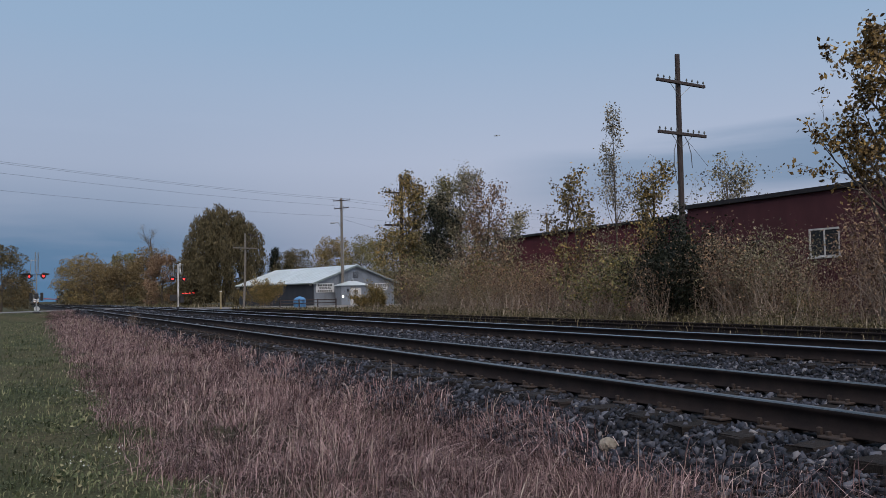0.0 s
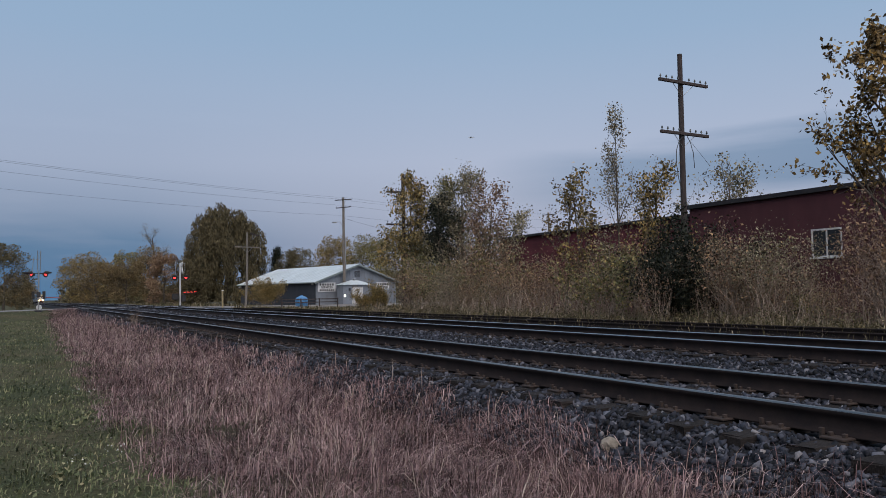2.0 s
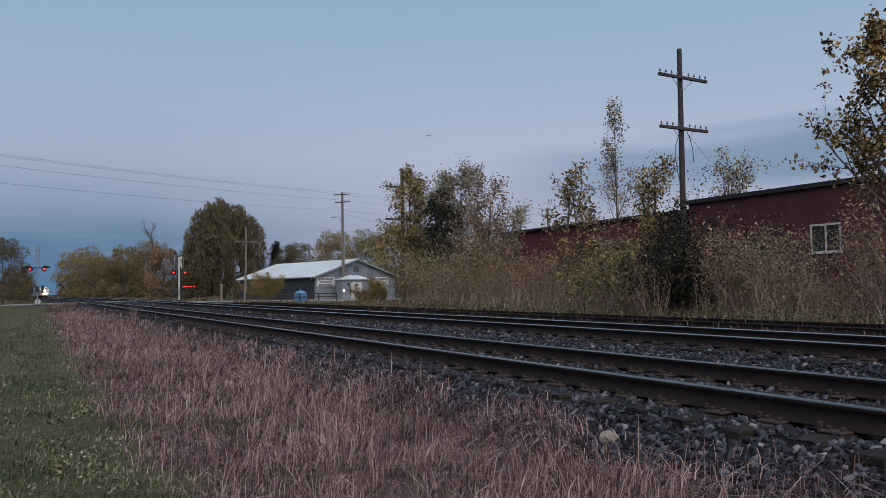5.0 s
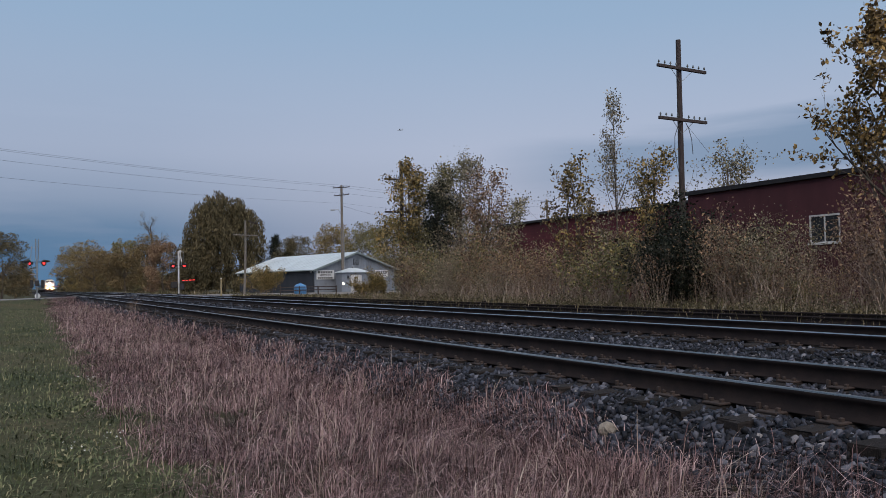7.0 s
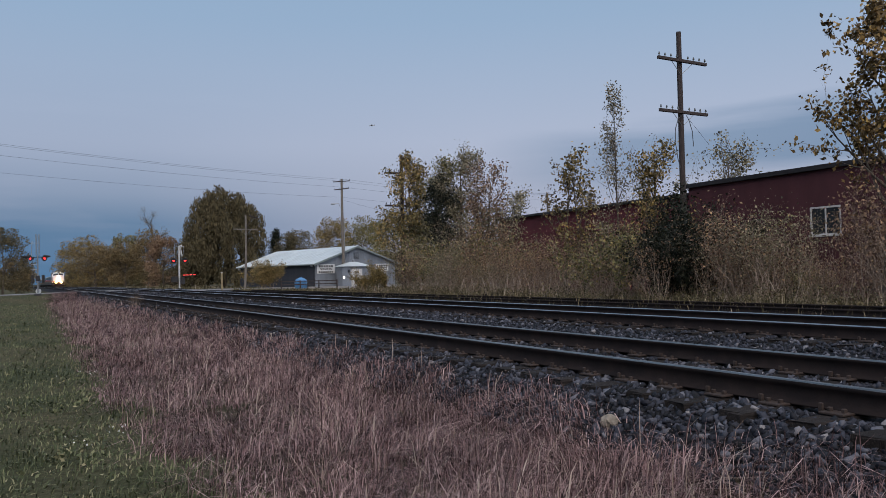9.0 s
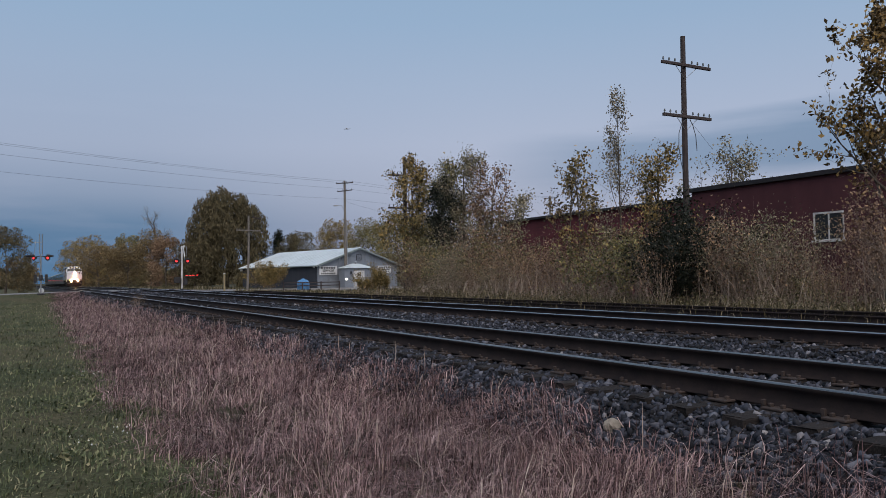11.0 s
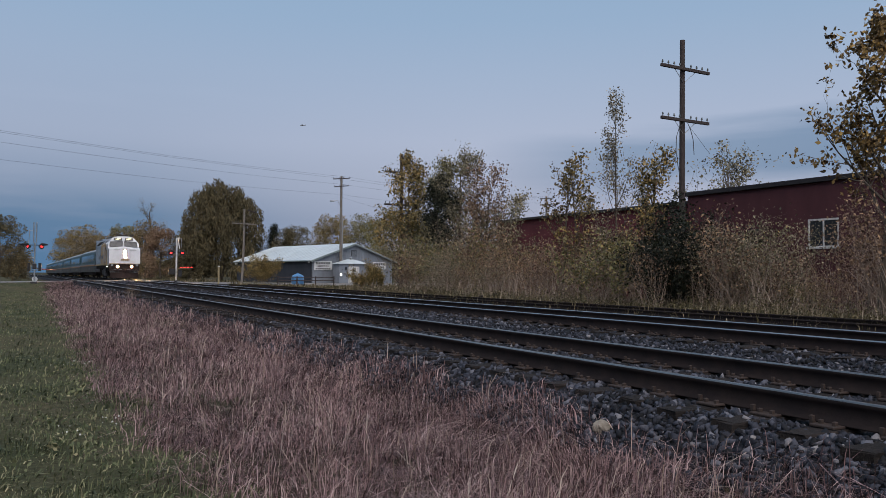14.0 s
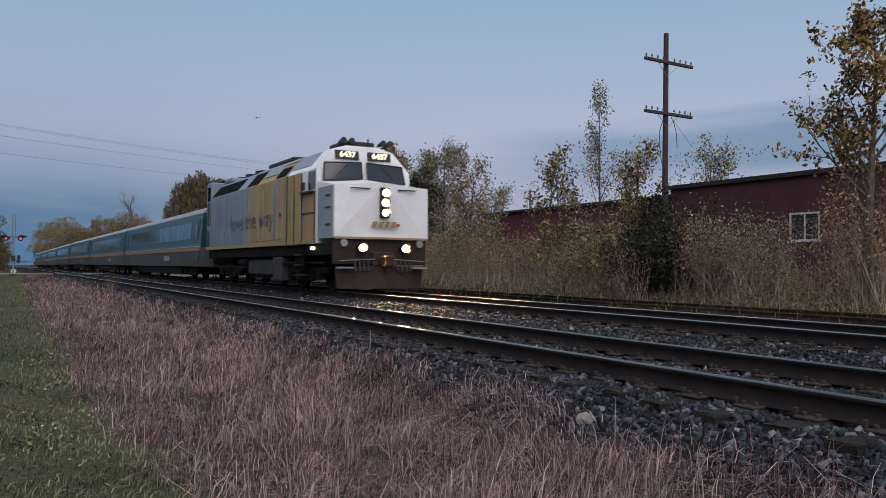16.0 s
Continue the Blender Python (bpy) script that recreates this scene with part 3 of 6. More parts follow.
def trees():
    """Trees and shrubs, from the strip beside the siding to the woods far off."""
    B = by_bearing
    single = [
        # name, label, bearing, distance, habit, height, width, leaves, leaf size, leaves' hue, spread
        ("poplar_tree", "slim young poplar with golden autumn leaves", 25.2, 52, "oval", 9.1, 4.4, 6000, 0.16, "gold", 0.20),
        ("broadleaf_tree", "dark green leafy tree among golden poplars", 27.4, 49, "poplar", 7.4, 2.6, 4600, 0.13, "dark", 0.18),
        ("broadleaf_tree", "olive green tree thinning in autumn", 28.1, 53, "oval", 8.7, 6.0, 7600, 0.14, "olive", 0.26),
        ("broadleaf_tree", "grey-green tree with small upright branches", 29.4, 50, "oval", 9.2, 5.0, 7600, 0.115, "grey", 0.2),
        ("broadleaf_tree", "russet-tinged tree at the edge of the scrub", 30.7, 47, "oval", 7.7, 4.0, 4800, 0.12, "rust", 0.2),
        ("broadleaf_tree", "grey-green tree thinning at the top", 31.9, 46, "oval", 6.0, 3.8, 3800, 0.115, "grey", 0.2),
        ("poplar_tree", "sparse poplar sapling with dark coppery leaves", 36.0, 35.6, "poplar", 6.4, 2.8, 1300, 0.13, "umber", 0.14),
        ("poplar_tree", "sparse poplar sapling with bright yellow leaves", 37.6, 35.0, "poplar", 6.5, 2.2, 1000, 0.14, "gold", 0.14),
        ("poplar_tree", "tall thin sapling with small pale leaves", 40.1, 33.0, "poplar", 8.4, 3.0, 2600, 0.09, "pale", 0.13),
        ("poplar_tree", "young poplar with yellow-green leaves", 42.3, 32.5, "poplar", 6.2, 3.6, 2600, 0.12, "gold", 0.2),
        ("poplar_tree", "tall poplar with large brown and gold leaves", 56.3, 24.6, "tall", 8.8, 3.4, 4600, 0.145, "bronze", 0.12),
        ("broadleaf_tree", "thin grey-green tree behind the brick building", 46.8, 50, "round", 9.3, 6.4, 2600, 0.17, "grey", 0.25),
        ("willow_tree", "huge weeping willow with drooping olive foliage", 12.5, 152, "dense", 17.4, 17.0, 44000, 0.58, "willow", 0.35),
        ("broadleaf_tree", "rounded golden-brown tree far down the line", 3.6, 232, "dense", 13.6, 13.5, 9500, 0.42, "gold", 0.9),
        ("broadleaf_tree", "olive tree beside the line", 6.2, 215, "dense", 13.2, 9.0, 8000, 0.38, "olive", 0.8),
        ("broadleaf_tree", "brown autumn tree beside the line", 7.6, 195, "dense", 13.2, 10.0, 9000, 0.36, "umber", 0.8),
        ("broadleaf_tree", "nearly bare tree with grey twigs", 8.0, 200, "oval", 18.5, 12.0, 2600, 0.14, "pale", 0.3),
        ("broadleaf_tree", "golden shrubby tree beside the line", 4.4, 185, "dense", 8.8, 11.0, 9000, 0.34, "umber", 0.7),
        ("broadleaf_tree", "low brown tree behind the crossing", 6.2, 165, "dense", 8.6, 10.0, 9000, 0.31, "umber", 0.7),
        ("broadleaf_tree", "low russet tree behind the crossing", 8.6, 155, "dense", 9.4, 9.0, 9000, 0.29, "rust", 0.7),
        ("broadleaf_tree", "low olive tree behind the crossing", 10.4, 150, "dense", 8.6, 8.0, 9000, 0.28, "willow", 0.6),
        ("broadleaf_tree", "dark tree on the grassy side of the line", -0.95, 135, "dense", 10.0, 8.0, 9000, 0.26, "willow", 0.6),
        ("broadleaf_tree", "olive tree on the grassy side of the line", -0.2, 150, "dense", 6.0, 6.0, 6000, 0.26, "umber", 0.5),
        ("broadleaf_tree", "brown tree on the grassy side of the line", 0.1, 215, "dense", 6.0, 6.0, 5000, 0.3, "umber", 0.6),
        ("broadleaf_tree", "golden tree behind the metal shed", 20.0, 175, "dense", 14.0, 13.0, 9000, 0.36, "gold", 0.8),
        ("broadleaf_tree", "olive tree behind the metal shed", 22.2, 165, "dense", 13.6, 12.0, 9000, 0.34, "olive", 0.8),
        ("broadleaf_tree", "brown tree behind the metal shed", 24.6, 140, "dense", 13.0, 12.0, 9000, 0.31, "olive", 0.8),
        ("broadleaf_tree", "grey-green tree behind the metal shed", 26.6, 130, "dense", 11.0, 11.0, 9000, 0.3, "grey", 0.7),
        ("conifer_tree", "dark pointed conifer behind the metal shed", 15.9, 235, "spire", 15.0, 6.0, 8000, 0.31, "dark", 0.5),
        ("conifer_tree", "dark pointed conifer behind the metal shed", 16.6, 240, "spire", 14.2, 5.5, 8000, 0.31, "dark", 0.5),
        ("broadleaf_tree", "green tree far behind the metal shed", 17.6, 230, "dense", 15.0, 15.0, 9000, 0.42, "willow", 1.0),
    ]
    for k, (name, label, b, d, habit, h, wd, n, ls, hue, sp) in enumerate(single):
        x, y = B(b, d)
        if habit == "dense":
            plant(name, label, "tree", x, y, dense_tree_mesh(100 + k, h, wd, n, ls * 0.85, hue, hang=name == "willow_tree"), (k * 67) % 360)
            continue
        plant(name, label, "tree", x, y, tree_mesh(100 + k, habit, h, wd, n, ls, hue, 1, sp,
                                                   3 if n > 3700 or d == 200 or habit == "tall" else 2, 0.034 if d == 200 else 0.011 if wd <= 3 else 0.02), (k * 67) % 360)
    # scrub: a few shrub forms, repeated with their own turn and size
    forms = {}
    for k, (hue, h, wd, n, ls, stems) in enumerate([("rust", 3.2, 3.0, 1300, 0.075, 11), ("grey", 3.0, 3.0, 1500, 0.072, 11), ("olive", 2.8, 3.2, 2500, 0.085, 8),
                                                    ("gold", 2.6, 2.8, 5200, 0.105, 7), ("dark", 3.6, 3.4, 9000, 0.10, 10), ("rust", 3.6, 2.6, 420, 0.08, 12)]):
        forms[k] = tree_mesh(300 + k, "shrub", h, wd, n, ls, hue, stems, 0.16, 2, 0.012, "twigs")
    names = {0: "russet shrub with thin grey stems in the scrub", 1: "grey-green shrub with fine leaves in the scrub", 2: "olive green shrub in the scrub beside the siding",
             3: "yellowing shrub in the scrub beside the siding", 4: "dense dark evergreen shrub at the foot of the pole", 5: "almost leafless shrub of upright twigs"}
    r = random.Random(5)
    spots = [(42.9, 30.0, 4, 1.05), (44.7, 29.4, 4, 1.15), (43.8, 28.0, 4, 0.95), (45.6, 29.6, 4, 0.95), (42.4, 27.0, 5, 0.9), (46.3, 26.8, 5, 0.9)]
    for b in np.arange(25.4, 58.5, 0.95):
        x_line = r.uniform(19.6, 22.5)
        if 42.2 < b < 46.2:
            continue
        spots.append((b + r.uniform(-0.4, 0.4), x_line / math.sin(radians(b)), r.choice([0, 0, 1, 1, 2, 0, 5, 5]), r.uniform(0.75, 1.1) * (0.62 if 51.4 < b < 54.8 else 1.0)))
        if b > 29 and not 51.2 < b < 55.0:
            spots.append((b + r.uniform(-0.4, 0.4), (x_line + 2.6) / math.sin(radians(b)), r.choice([0, 0, 1, 2, 5, 5]), r.uniform(0.9, 1.25)))
    spots += [(47.2, 27.5, 1, 1.05), (48.6, 27.0, 0, 1.15), (50.2, 26.5, 1, 1.1), (53.2, 25.0, 0, 0.6), (57.4, 24.6, 5, 1.2), (58.2, 24.2, 0, 1.3), (58.6, 23.0, 5, 1.4),
              (22.6, 60, 3, 0.85), (23.2, 62, 3, 0.7), (22.0, 61, 3, 0.55), (26.4, 47, 2, 1.5), (27.6, 48, 0, 1.6), (28.8, 47, 1, 1.6), (30.2, 44, 0, 1.5), (31.4, 43, 2, 1.4), (25.2, 50, 1, 1.3), (28.6, 44, 1, 1.15), (27.4, 45, 0, 0.9), (29.6, 43, 2, 1.0), (25.6, 48, 0, 0.95), (14.9, 93, 3, 1.2), (15.4, 92, 3, 1.35), (38.8, 30, 2, 1.2), (40.5, 31, 5, 1.4)]
    spots += [(6.85, 36.3, 5, 0.24), (6.6, 37.0, 5, 0.2)]
    for k, (b, d, form, s) in enumerate(spots):
        if 50.4 < b < 55.4:
            s = min(s, 0.5)
        x, y = B(b, d)
        plant("shrub", names[form], "shrub", x, y, forms[form], r.uniform(0, 360), s, "scrub beside the siding", "foliage")
    # far woods that close the horizon
    rn = np.random.RandomState(8)
    pts = []
    for b in np.arange(-14, 64, 0.8):
        d = rn.uniform(480, 620) if b < 16 else rn.uniform(270, 360)
        x, y = B(b, d)
        if abs(x - 8) < 9:
            continue
        # woods out of view to the left are made tall to darken coach reflections
        h, wd = (rn.uniform(7, 12) if b > -2 else rn.uniform(17, 25)), rn.uniform(7, 12)
        n = 500
        t = rn.uniform(0, 2 * math.pi, n)
        u = rn.uniform(0, 1, n)
        rad = wd * np.sqrt(1 - u * u * 0.9) * rn.uniform(0.5, 1.0, n)
        pts.append(np.stack([x + rad * np.cos(t), y + rad * np.sin(t), fall(y) - 0.6 + u * h], 1))
    # low woods on both sides where the line runs out of sight
    for b in np.arange(-6, 15, 0.7):
        d = rn.uniform(300, 430)
        x, y = B(b, d)
        if abs(x - 9) < 9:
            continue
        h, wd, n = rn.uniform(5, 8.5), rn.uniform(5, 8), 420
        t, u = rn.uniform(0, 2 * math.pi, n), rn.uniform(0, 1, n)
        rad = wd * np.sqrt(1 - u * u * 0.9) * rn.uniform(0.4, 1.0, n)
        pts.append(np.stack([x + rad * np.cos(t), y + rad * np.sin(t), fall(y) - 0.6 + u * h], 1))
    # unseen hedge and trees on the camera's side of the line darken coach reflections
    for y in np.arange(-70, 260, 5.5):
        h, wd = rn.uniform(6.0, 11.0), rn.uniform(3.5, 5.5)
        n = 420
        t, u = rn.uniform(0, 2 * math.pi, n), rn.uniform(0, 1, n)
        rad = wd * np.sqrt(1 - u * u * 0.9) * rn.uniform(0.5, 1.0, n)
        pts.append(np.stack([-42 + rn.uniform(-3, 3) + rad * np.cos(t), y + rad * np.sin(t), -0.7 + u * h], 1))
    lv, lf = leaf_arrays(rn, np.concatenate(pts), 1.5, 0.5)
    tagged(add_mesh("far_woods", array_mesh("far_woods", lv, lf), M["far_willow"]), "distant autumn woods along the horizon, with unseen trees on the near side", "woods", kind="stuff")


trees()


# ---------------------------------------------------------------- grass and stones
def blades(name, label, n, x0, x1, y0, y1, h0, h1, wide, material, seed, lean=0.35, keep=None, gain=2.0, clumps=0.0, widen=22.0, low=None, joints=2):
    """Grass blades of two or three joints each; density falls with the distance along y."""
    rn = np.random.RandomState(seed)
    u = rn.uniform(0, 1, n)
    y = y0 + (y1 - y0) * u ** gain
    if isinstance(x0, tuple):
        x = rn.uniform(0, 1, n) * (lawn_edge(y) + 0.3 - x0[0] - x0[1] * y) + x0[0] + x0[1] * y
    else:
        x = rn.uniform(x0, x1, n)
    if keep is not None:
        ok = keep(x, y, rn)
        x, y = x[ok], y[ok]
        n = len(x)
    z = np.array([ground_z(a, b) for a, b in zip(x, y)])
    clump = np.array([noise.noise(Vector((a * 1.3, b * 1.3, 3.0))) for a, b in zip(x, y)])
    if clumps:
        # tufts with thin, dark gaps between them
        ok = rn.uniform(0, 1, n) < 1 - clumps * np.clip(0.35 - 1.6 * np.array([noise.noise(Vector((a * 2.6, b * 2.0, 7.0))) for a, b in zip(x, y)]), 0, 1)
        x, y, z, clump, n = x[ok], y[ok], z[ok], clump[ok], int(ok.sum())
    h = (h0 + (h1 - h0) * rn.uniform(0, 1, n) ** 1.6) * (1 + 0.45 * clump)
    if low is not None:
        h = h * np.interp(y, low, [1.0, 0.38])
    w = wide * rn.uniform(0.6, 1.4, n) * (1 + y / widen)
    # neighbours lie over the same way
    sway = np.array([noise.noise(Vector((p * 0.9, q * 0.9, 11.0))) for p, q in zip(x, y)])
    a = 5.0 * sway + rn.normal(0, 1.1, n)
    ln = np.abs(rn.normal(0, lean, n)) + 0.05
    d = np.stack([np.cos(a), np.sin(a), np.zeros(n)], 1)
    s = np.stack([-np.sin(a + rn.uniform(-1, 1, n)), np.cos(a), np.zeros(n)], 1) * w[:, None] * 0.5
    base = np.stack([x, y, z - 0.02], 1)
    up = np.array([0, 0, 1.0])
    p1 = base + d * (ln * h * 0.18)[:, None] + up * (h * 0.45)[:, None]
    p2 = base + d * (ln * h * 0.62)[:, None] + up * (h * np.maximum(0.2, 0.84 - 0.16 * ln))[:, None]
    p3 = base + d * (ln * h * 1.15)[:, None] + up * (h * np.maximum(0.12, 1.0 - 0.42 * ln))[:, None]
    if joints == 2:
        pm = (p1 + p2) / 2
        v = np.stack([base - s, base + s, pm - s * 0.8, pm + s * 0.8, p3 - s * 0.1, p3 + s * 0.1], 1).reshape(-1, 3)
        k = np.arange(n)[:, None] * 6
        f = np.concatenate([k + [0, 1, 3, 2], k + [2, 3, 5, 4]], 0)
        return tagged(add_mesh(name, array_mesh(name, v, f), material), label, "grass", kind="stuff")
    v = np.stack([base - s, base + s, p1 - s * 0.85, p1 + s * 0.85, p2 - s * 0.55, p2 + s * 0.55, p3 - s * 0.1, p3 + s * 0.1], 1).reshape(-1, 3)
    k = np.arange(n)[:, None] * 8
    f = np.concatenate([k + [0, 1, 3, 2], k + [2, 3, 5, 4], k + [4, 5, 7, 6]], 0)
    return tagged(add_mesh(name, array_mesh(name, v, f), material), label, "grass", kind="stuff")


def lawn_edge(y):
    return np.interp(y, [0, 7, 11, 16, 24, 44, 85], [1.3, 1.28, 1.12, 1.22, 1.42, 1.8, 2.4])


def clear_of_road(y):
    return (y < ROAD_Y0 - 0.3) | (y > ROAD_Y1 + 0.3)


def grass():
    wig = lambda x, y, rn: x + rn.normal(0, 0.27, len(x)) + 0.17 * np.sin(y * 1.7) + 0.15 * np.sin(y * 4.1 + 1)
    dry = lambda x, y, rn: (wig(x, y, rn) > lawn_edge(y)) & clear_of_road(y) & (x < np.interp(y, [0, 3, 5, 9], [3.92, 4.04, 4.16, 4.28]) + 0.12 * np.sin(y * 2.3) + rn.normal(0, 0.1, len(x)))
    blades("dry_grass", "tangled dry reddish-brown grass beside the ballast", 150000, 0.9, 4.4, 1.6, 75, 0.06, 0.30, 0.0040, M["dry_grass"], 1, 1.5, dry, 2.8, 0.7, joints=3)
    blades("matted_grass", "flattened mat of dry reddish grass", 55000, 0.9, 4.4, 1.6, 75, 0.08, 0.22, 0.0060, M["dry_grass"], 8, 2.6, dry, 2.4, 0.6)
    blades("dry_grass", "thick fringe of dry reddish grass at the foot of the ballast", 26000, 2.9, 4.3, 2.2, 22, 0.07, 0.27, 0.0044, M["dry_grass"], 17, 1.4, dry, 1.5, 0.2)
    blades("dry_stalks", "taller bleached stalks in the dry grass", 2200, 1.0, 4.4, 3.4, 60, 0.26, 0.50, 0.004, M["pale_stalk"], 2, 0.8, dry, 2.0)
    turf = lambda x, y, rn: (wig(x, y, rn) < lawn_edge(y) + 0.1) & clear_of_road(y)
    blades("lawn_grass", "short green lawn grass with clover", 52000, (-0.55, -0.055), 2.6, 4.5, 75, 0.03, 0.11, 0.0075, M["lawn_grass"], 3, 0.9, turf, 2.4, 0.3)
    # the same ground goes on behind the camera, thinner
    blades("lawn_grass", "short green lawn grass with clover", 12000, -5.0, 1.3, -10, 4.5, 0.03, 0.11, 0.009, M["lawn_grass"], 13, 0.9, None, 1.0)
    blades("dry_grass", "tangled dry reddish-brown grass beside the ballast", 12000, 1.3, 4.1, -10, 1.7, 0.06, 0.28, 0.007, M["dry_grass"], 14, 1.3, None, 1.0)
    weed = lambda x, y, rn: clear_of_road(y) & ((x > 17.4) | (rn.uniform(0, 1, len(x)) < 0.30))
    blades("weeds", "tall straw-coloured weeds along the siding", 38000, 12.3, 23.5, 3, 64, 0.12, 0.55, 0.008, M["weeds"], 4, 0.9, weed, 1.2, 0.7, 45.0, (34, 48))
    blades("siding_weeds", "olive and straw weeds at the edge of the scrub", 22000, 17.2, 20.6, 4, 52, 0.15, 0.70, 0.008, M["weeds"], 9, 1.5, None, 1.2, 0.6, 45.0, (36, 50))
    blades("dry_stems", "tall bare brown stems standing in the scrub", 8000, 18.6, 25.5, 4, 50, 0.6, 2.3, 0.009, M["twigs"], 5, 0.4, None, 1.1, 0.6, 60.0, (32, 46))
    blades("verge_grass", "rough verge grass by the road", 9000, 17.0, 40.0, 62, ROAD_Y0 - 0.4, 0.1, 0.35, 0.012, M["weeds"], 6, 0.4, None, 1.0)
    blades("verge_grass", "rough grass along the far side of the line", 9000, 12.5, 30.0, ROAD_Y1 + 0.5, 230, 0.2, 0.6, 0.006, M["weeds"], 7, 0.5,
           lambda x, y, rn: (x < 17) | (y > 108), 1.4)

    # leafy herbs between the siding and the scrub
    rn = np.random.RandomState(21)
    herbs = []
    for k in range(420):
        x, y = rn.uniform(17.3, 20.6), rn.uniform(8, 46)
        m, h = rn.randint(16, 46), rn.uniform(0.25, 0.75)
        herbs.append(np.stack([rn.normal(x, 0.16, m), rn.normal(y, 0.2, m), ground_z(x, y) + h * rn.uniform(0.1, 1.0, m)], 1))
    lv, lf = leaf_arrays(rn, np.concatenate(herbs), 0.075, 0.02)
    tagged(add_mesh("siding_herbs", array_mesh("siding_herbs", lv, lf), M["leaf_willow"]), "leafy olive herbs along the overgrown siding", "weeds", kind="stuff")

    # broad-leaved weeds and small white flowers at the edge of the lawn
    rn = np.random.RandomState(12)
    centres, blooms = [], []
    for k in range(16):
        y = rn.uniform(6.8, 15)
        x = float(lawn_edge(y)) - rn.uniform(0.05, 1.2)
        z = ground_z(x, y)
        m = rn.randint(14, 46)
        centres.append(np.stack([rn.normal(x, 0.09, m), rn.normal(y, 0.12, m), z + rn.uniform(0.03, 0.13, m)], 1))
        if k % 5 == 0:
            m = rn.randint(5, 16)
            blooms.append(np.stack([rn.normal(x + 0.15, 0.10, m), rn.normal(y, 0.14, m), z + rn.uniform(0.10, 0.20, m)], 1))
    lv, lf = leaf_arrays(rn, np.concatenate(centres), 0.045, 0.01)
    tagged(add_mesh("broadleaf_weeds", array_mesh("broadleaf_weeds", lv, lf), M["lawn_grass"]), "low broad-leaved weeds in the lawn", "weeds", kind="stuff")
    lv, lf = leaf_arrays(rn, np.concatenate(blooms), 0.018, 0.006, False, 0.95)
    tagged(add_mesh("white_flowers", array_mesh("white_flowers", lv, lf), M["flower"]), "tiny white flowers beside the dry grass", "flowers", kind="stuff")


grass()


def stone_shapes():
    """A dozen angular crushed stones of about unit size."""
    shapes = []
    for k in range(12):
        rn = np.random.RandomState(40 + k)
        p = rn.normal(0, 1, (9, 3))
        p /= np.linalg.norm(p, axis=1)[:, None]
        p *= rn.uniform(0.42, 0.62, (9, 1)) * np.array([1.25, 1.0, 0.72])
        bm = bmesh.new()
        for c in p:
            bm.verts.new(c)
        hull = bmesh.ops.convex_hull(bm, input=bm.verts)
        bmesh.ops.delete(bm, geom=[g for g in hull["geom_interior"] if isinstance(g, bmesh.types.BMVert)], context="VERTS")
        bmesh.ops.recalc_face_normals(bm, faces=bm.faces)
        bm.verts.index_update()
        co = np.array([tuple(v.co) for v in bm.verts])
        fs = np.array([[v.index for v in f.verts] for f in bm.faces])
        bm.free()
        shapes.append((co, fs))
    return shapes


def turns(rn, n):
    q = rn.normal(0, 1, (n, 4))
    q /= np.linalg.norm(q, axis=1)[:, None]
    a, b, c, d = q.T
    return np.stack([np.stack([1 - 2 * (c * c + d * d), 2 * (b * c - a * d), 2 * (b * d + a * c)], 1), np.stack([2 * (b * c + a * d), 1 - 2 * (b * b + d * d), 2 * (c * d - a * b)], 1),
                     np.stack([2 * (b * d - a * c), 2 * (c * d + a * b), 1 - 2 * (b * b + c * c)], 1)], 1)


def stone_field(n, x0, x1, y0, y1, s0, s1, seed, gain, lift=0.3):
    """Crushed stones strewn over the ground, as one mesh."""
    rn = np.random.RandomState(seed)
    shapes = stone_shapes()
    x, y = rn.uniform(x0, x1, n), y0 + (y1 - y0) * rn.uniform(0, 1, n) ** gain
    s = (s0 + (s1 - s0) * rn.uniform(0, 1, n) ** 1.8) * (1 + np.maximum(0, y - 10) / 45)
    ok = clear_of_road(y)
    for ra in (NEAR_RAILS, FAR_RAILS):
        for c in ra:
            ok &= np.abs(x - c) > 0.10
    # fewer stones right on the ties
    for ra in (NEAR_RAILS, FAR_RAILS):
        ty = np.array([p[0] for p in tie_places(sum(ra) / 2, 75)])
        near = np.min(np.abs(y[:, None] - ty[None, :]), axis=1) < 0.13
        ok &= ~(near & (np.abs(x - sum(ra) / 2) < 1.3)) | (rn.uniform(0, 1, n) < 0.12)
    x, y, s = x[ok], y[ok], s[ok]
    z = np.array([ground_z(a, b) for a, b in zip(x, y)]) + s * lift * rn.uniform(-0.3, 1.0, len(x))
    R3 = turns(rn, len(x))
    kind = rn.randint(0, 12, len(x))
    VV, FF, base = [], [], 0
    for k, (co, fs) in enumerate(shapes):
        m = kind == k
        c = np.einsum("nij,vj->nvi", R3[m], co) * s[m][:, None, None] + np.stack([x[m], y[m], z[m]], 1)[:, None, :]
        VV.append(c.reshape(-1, 3))
        FF.append((np.arange(m.sum())[:, None, None] * len(co) + fs[None] + base).reshape(-1, 3))
        base += m.sum() * len(co)
    return array_mesh("ballast_stones", np.concatenate(VV), np.concatenate(FF))


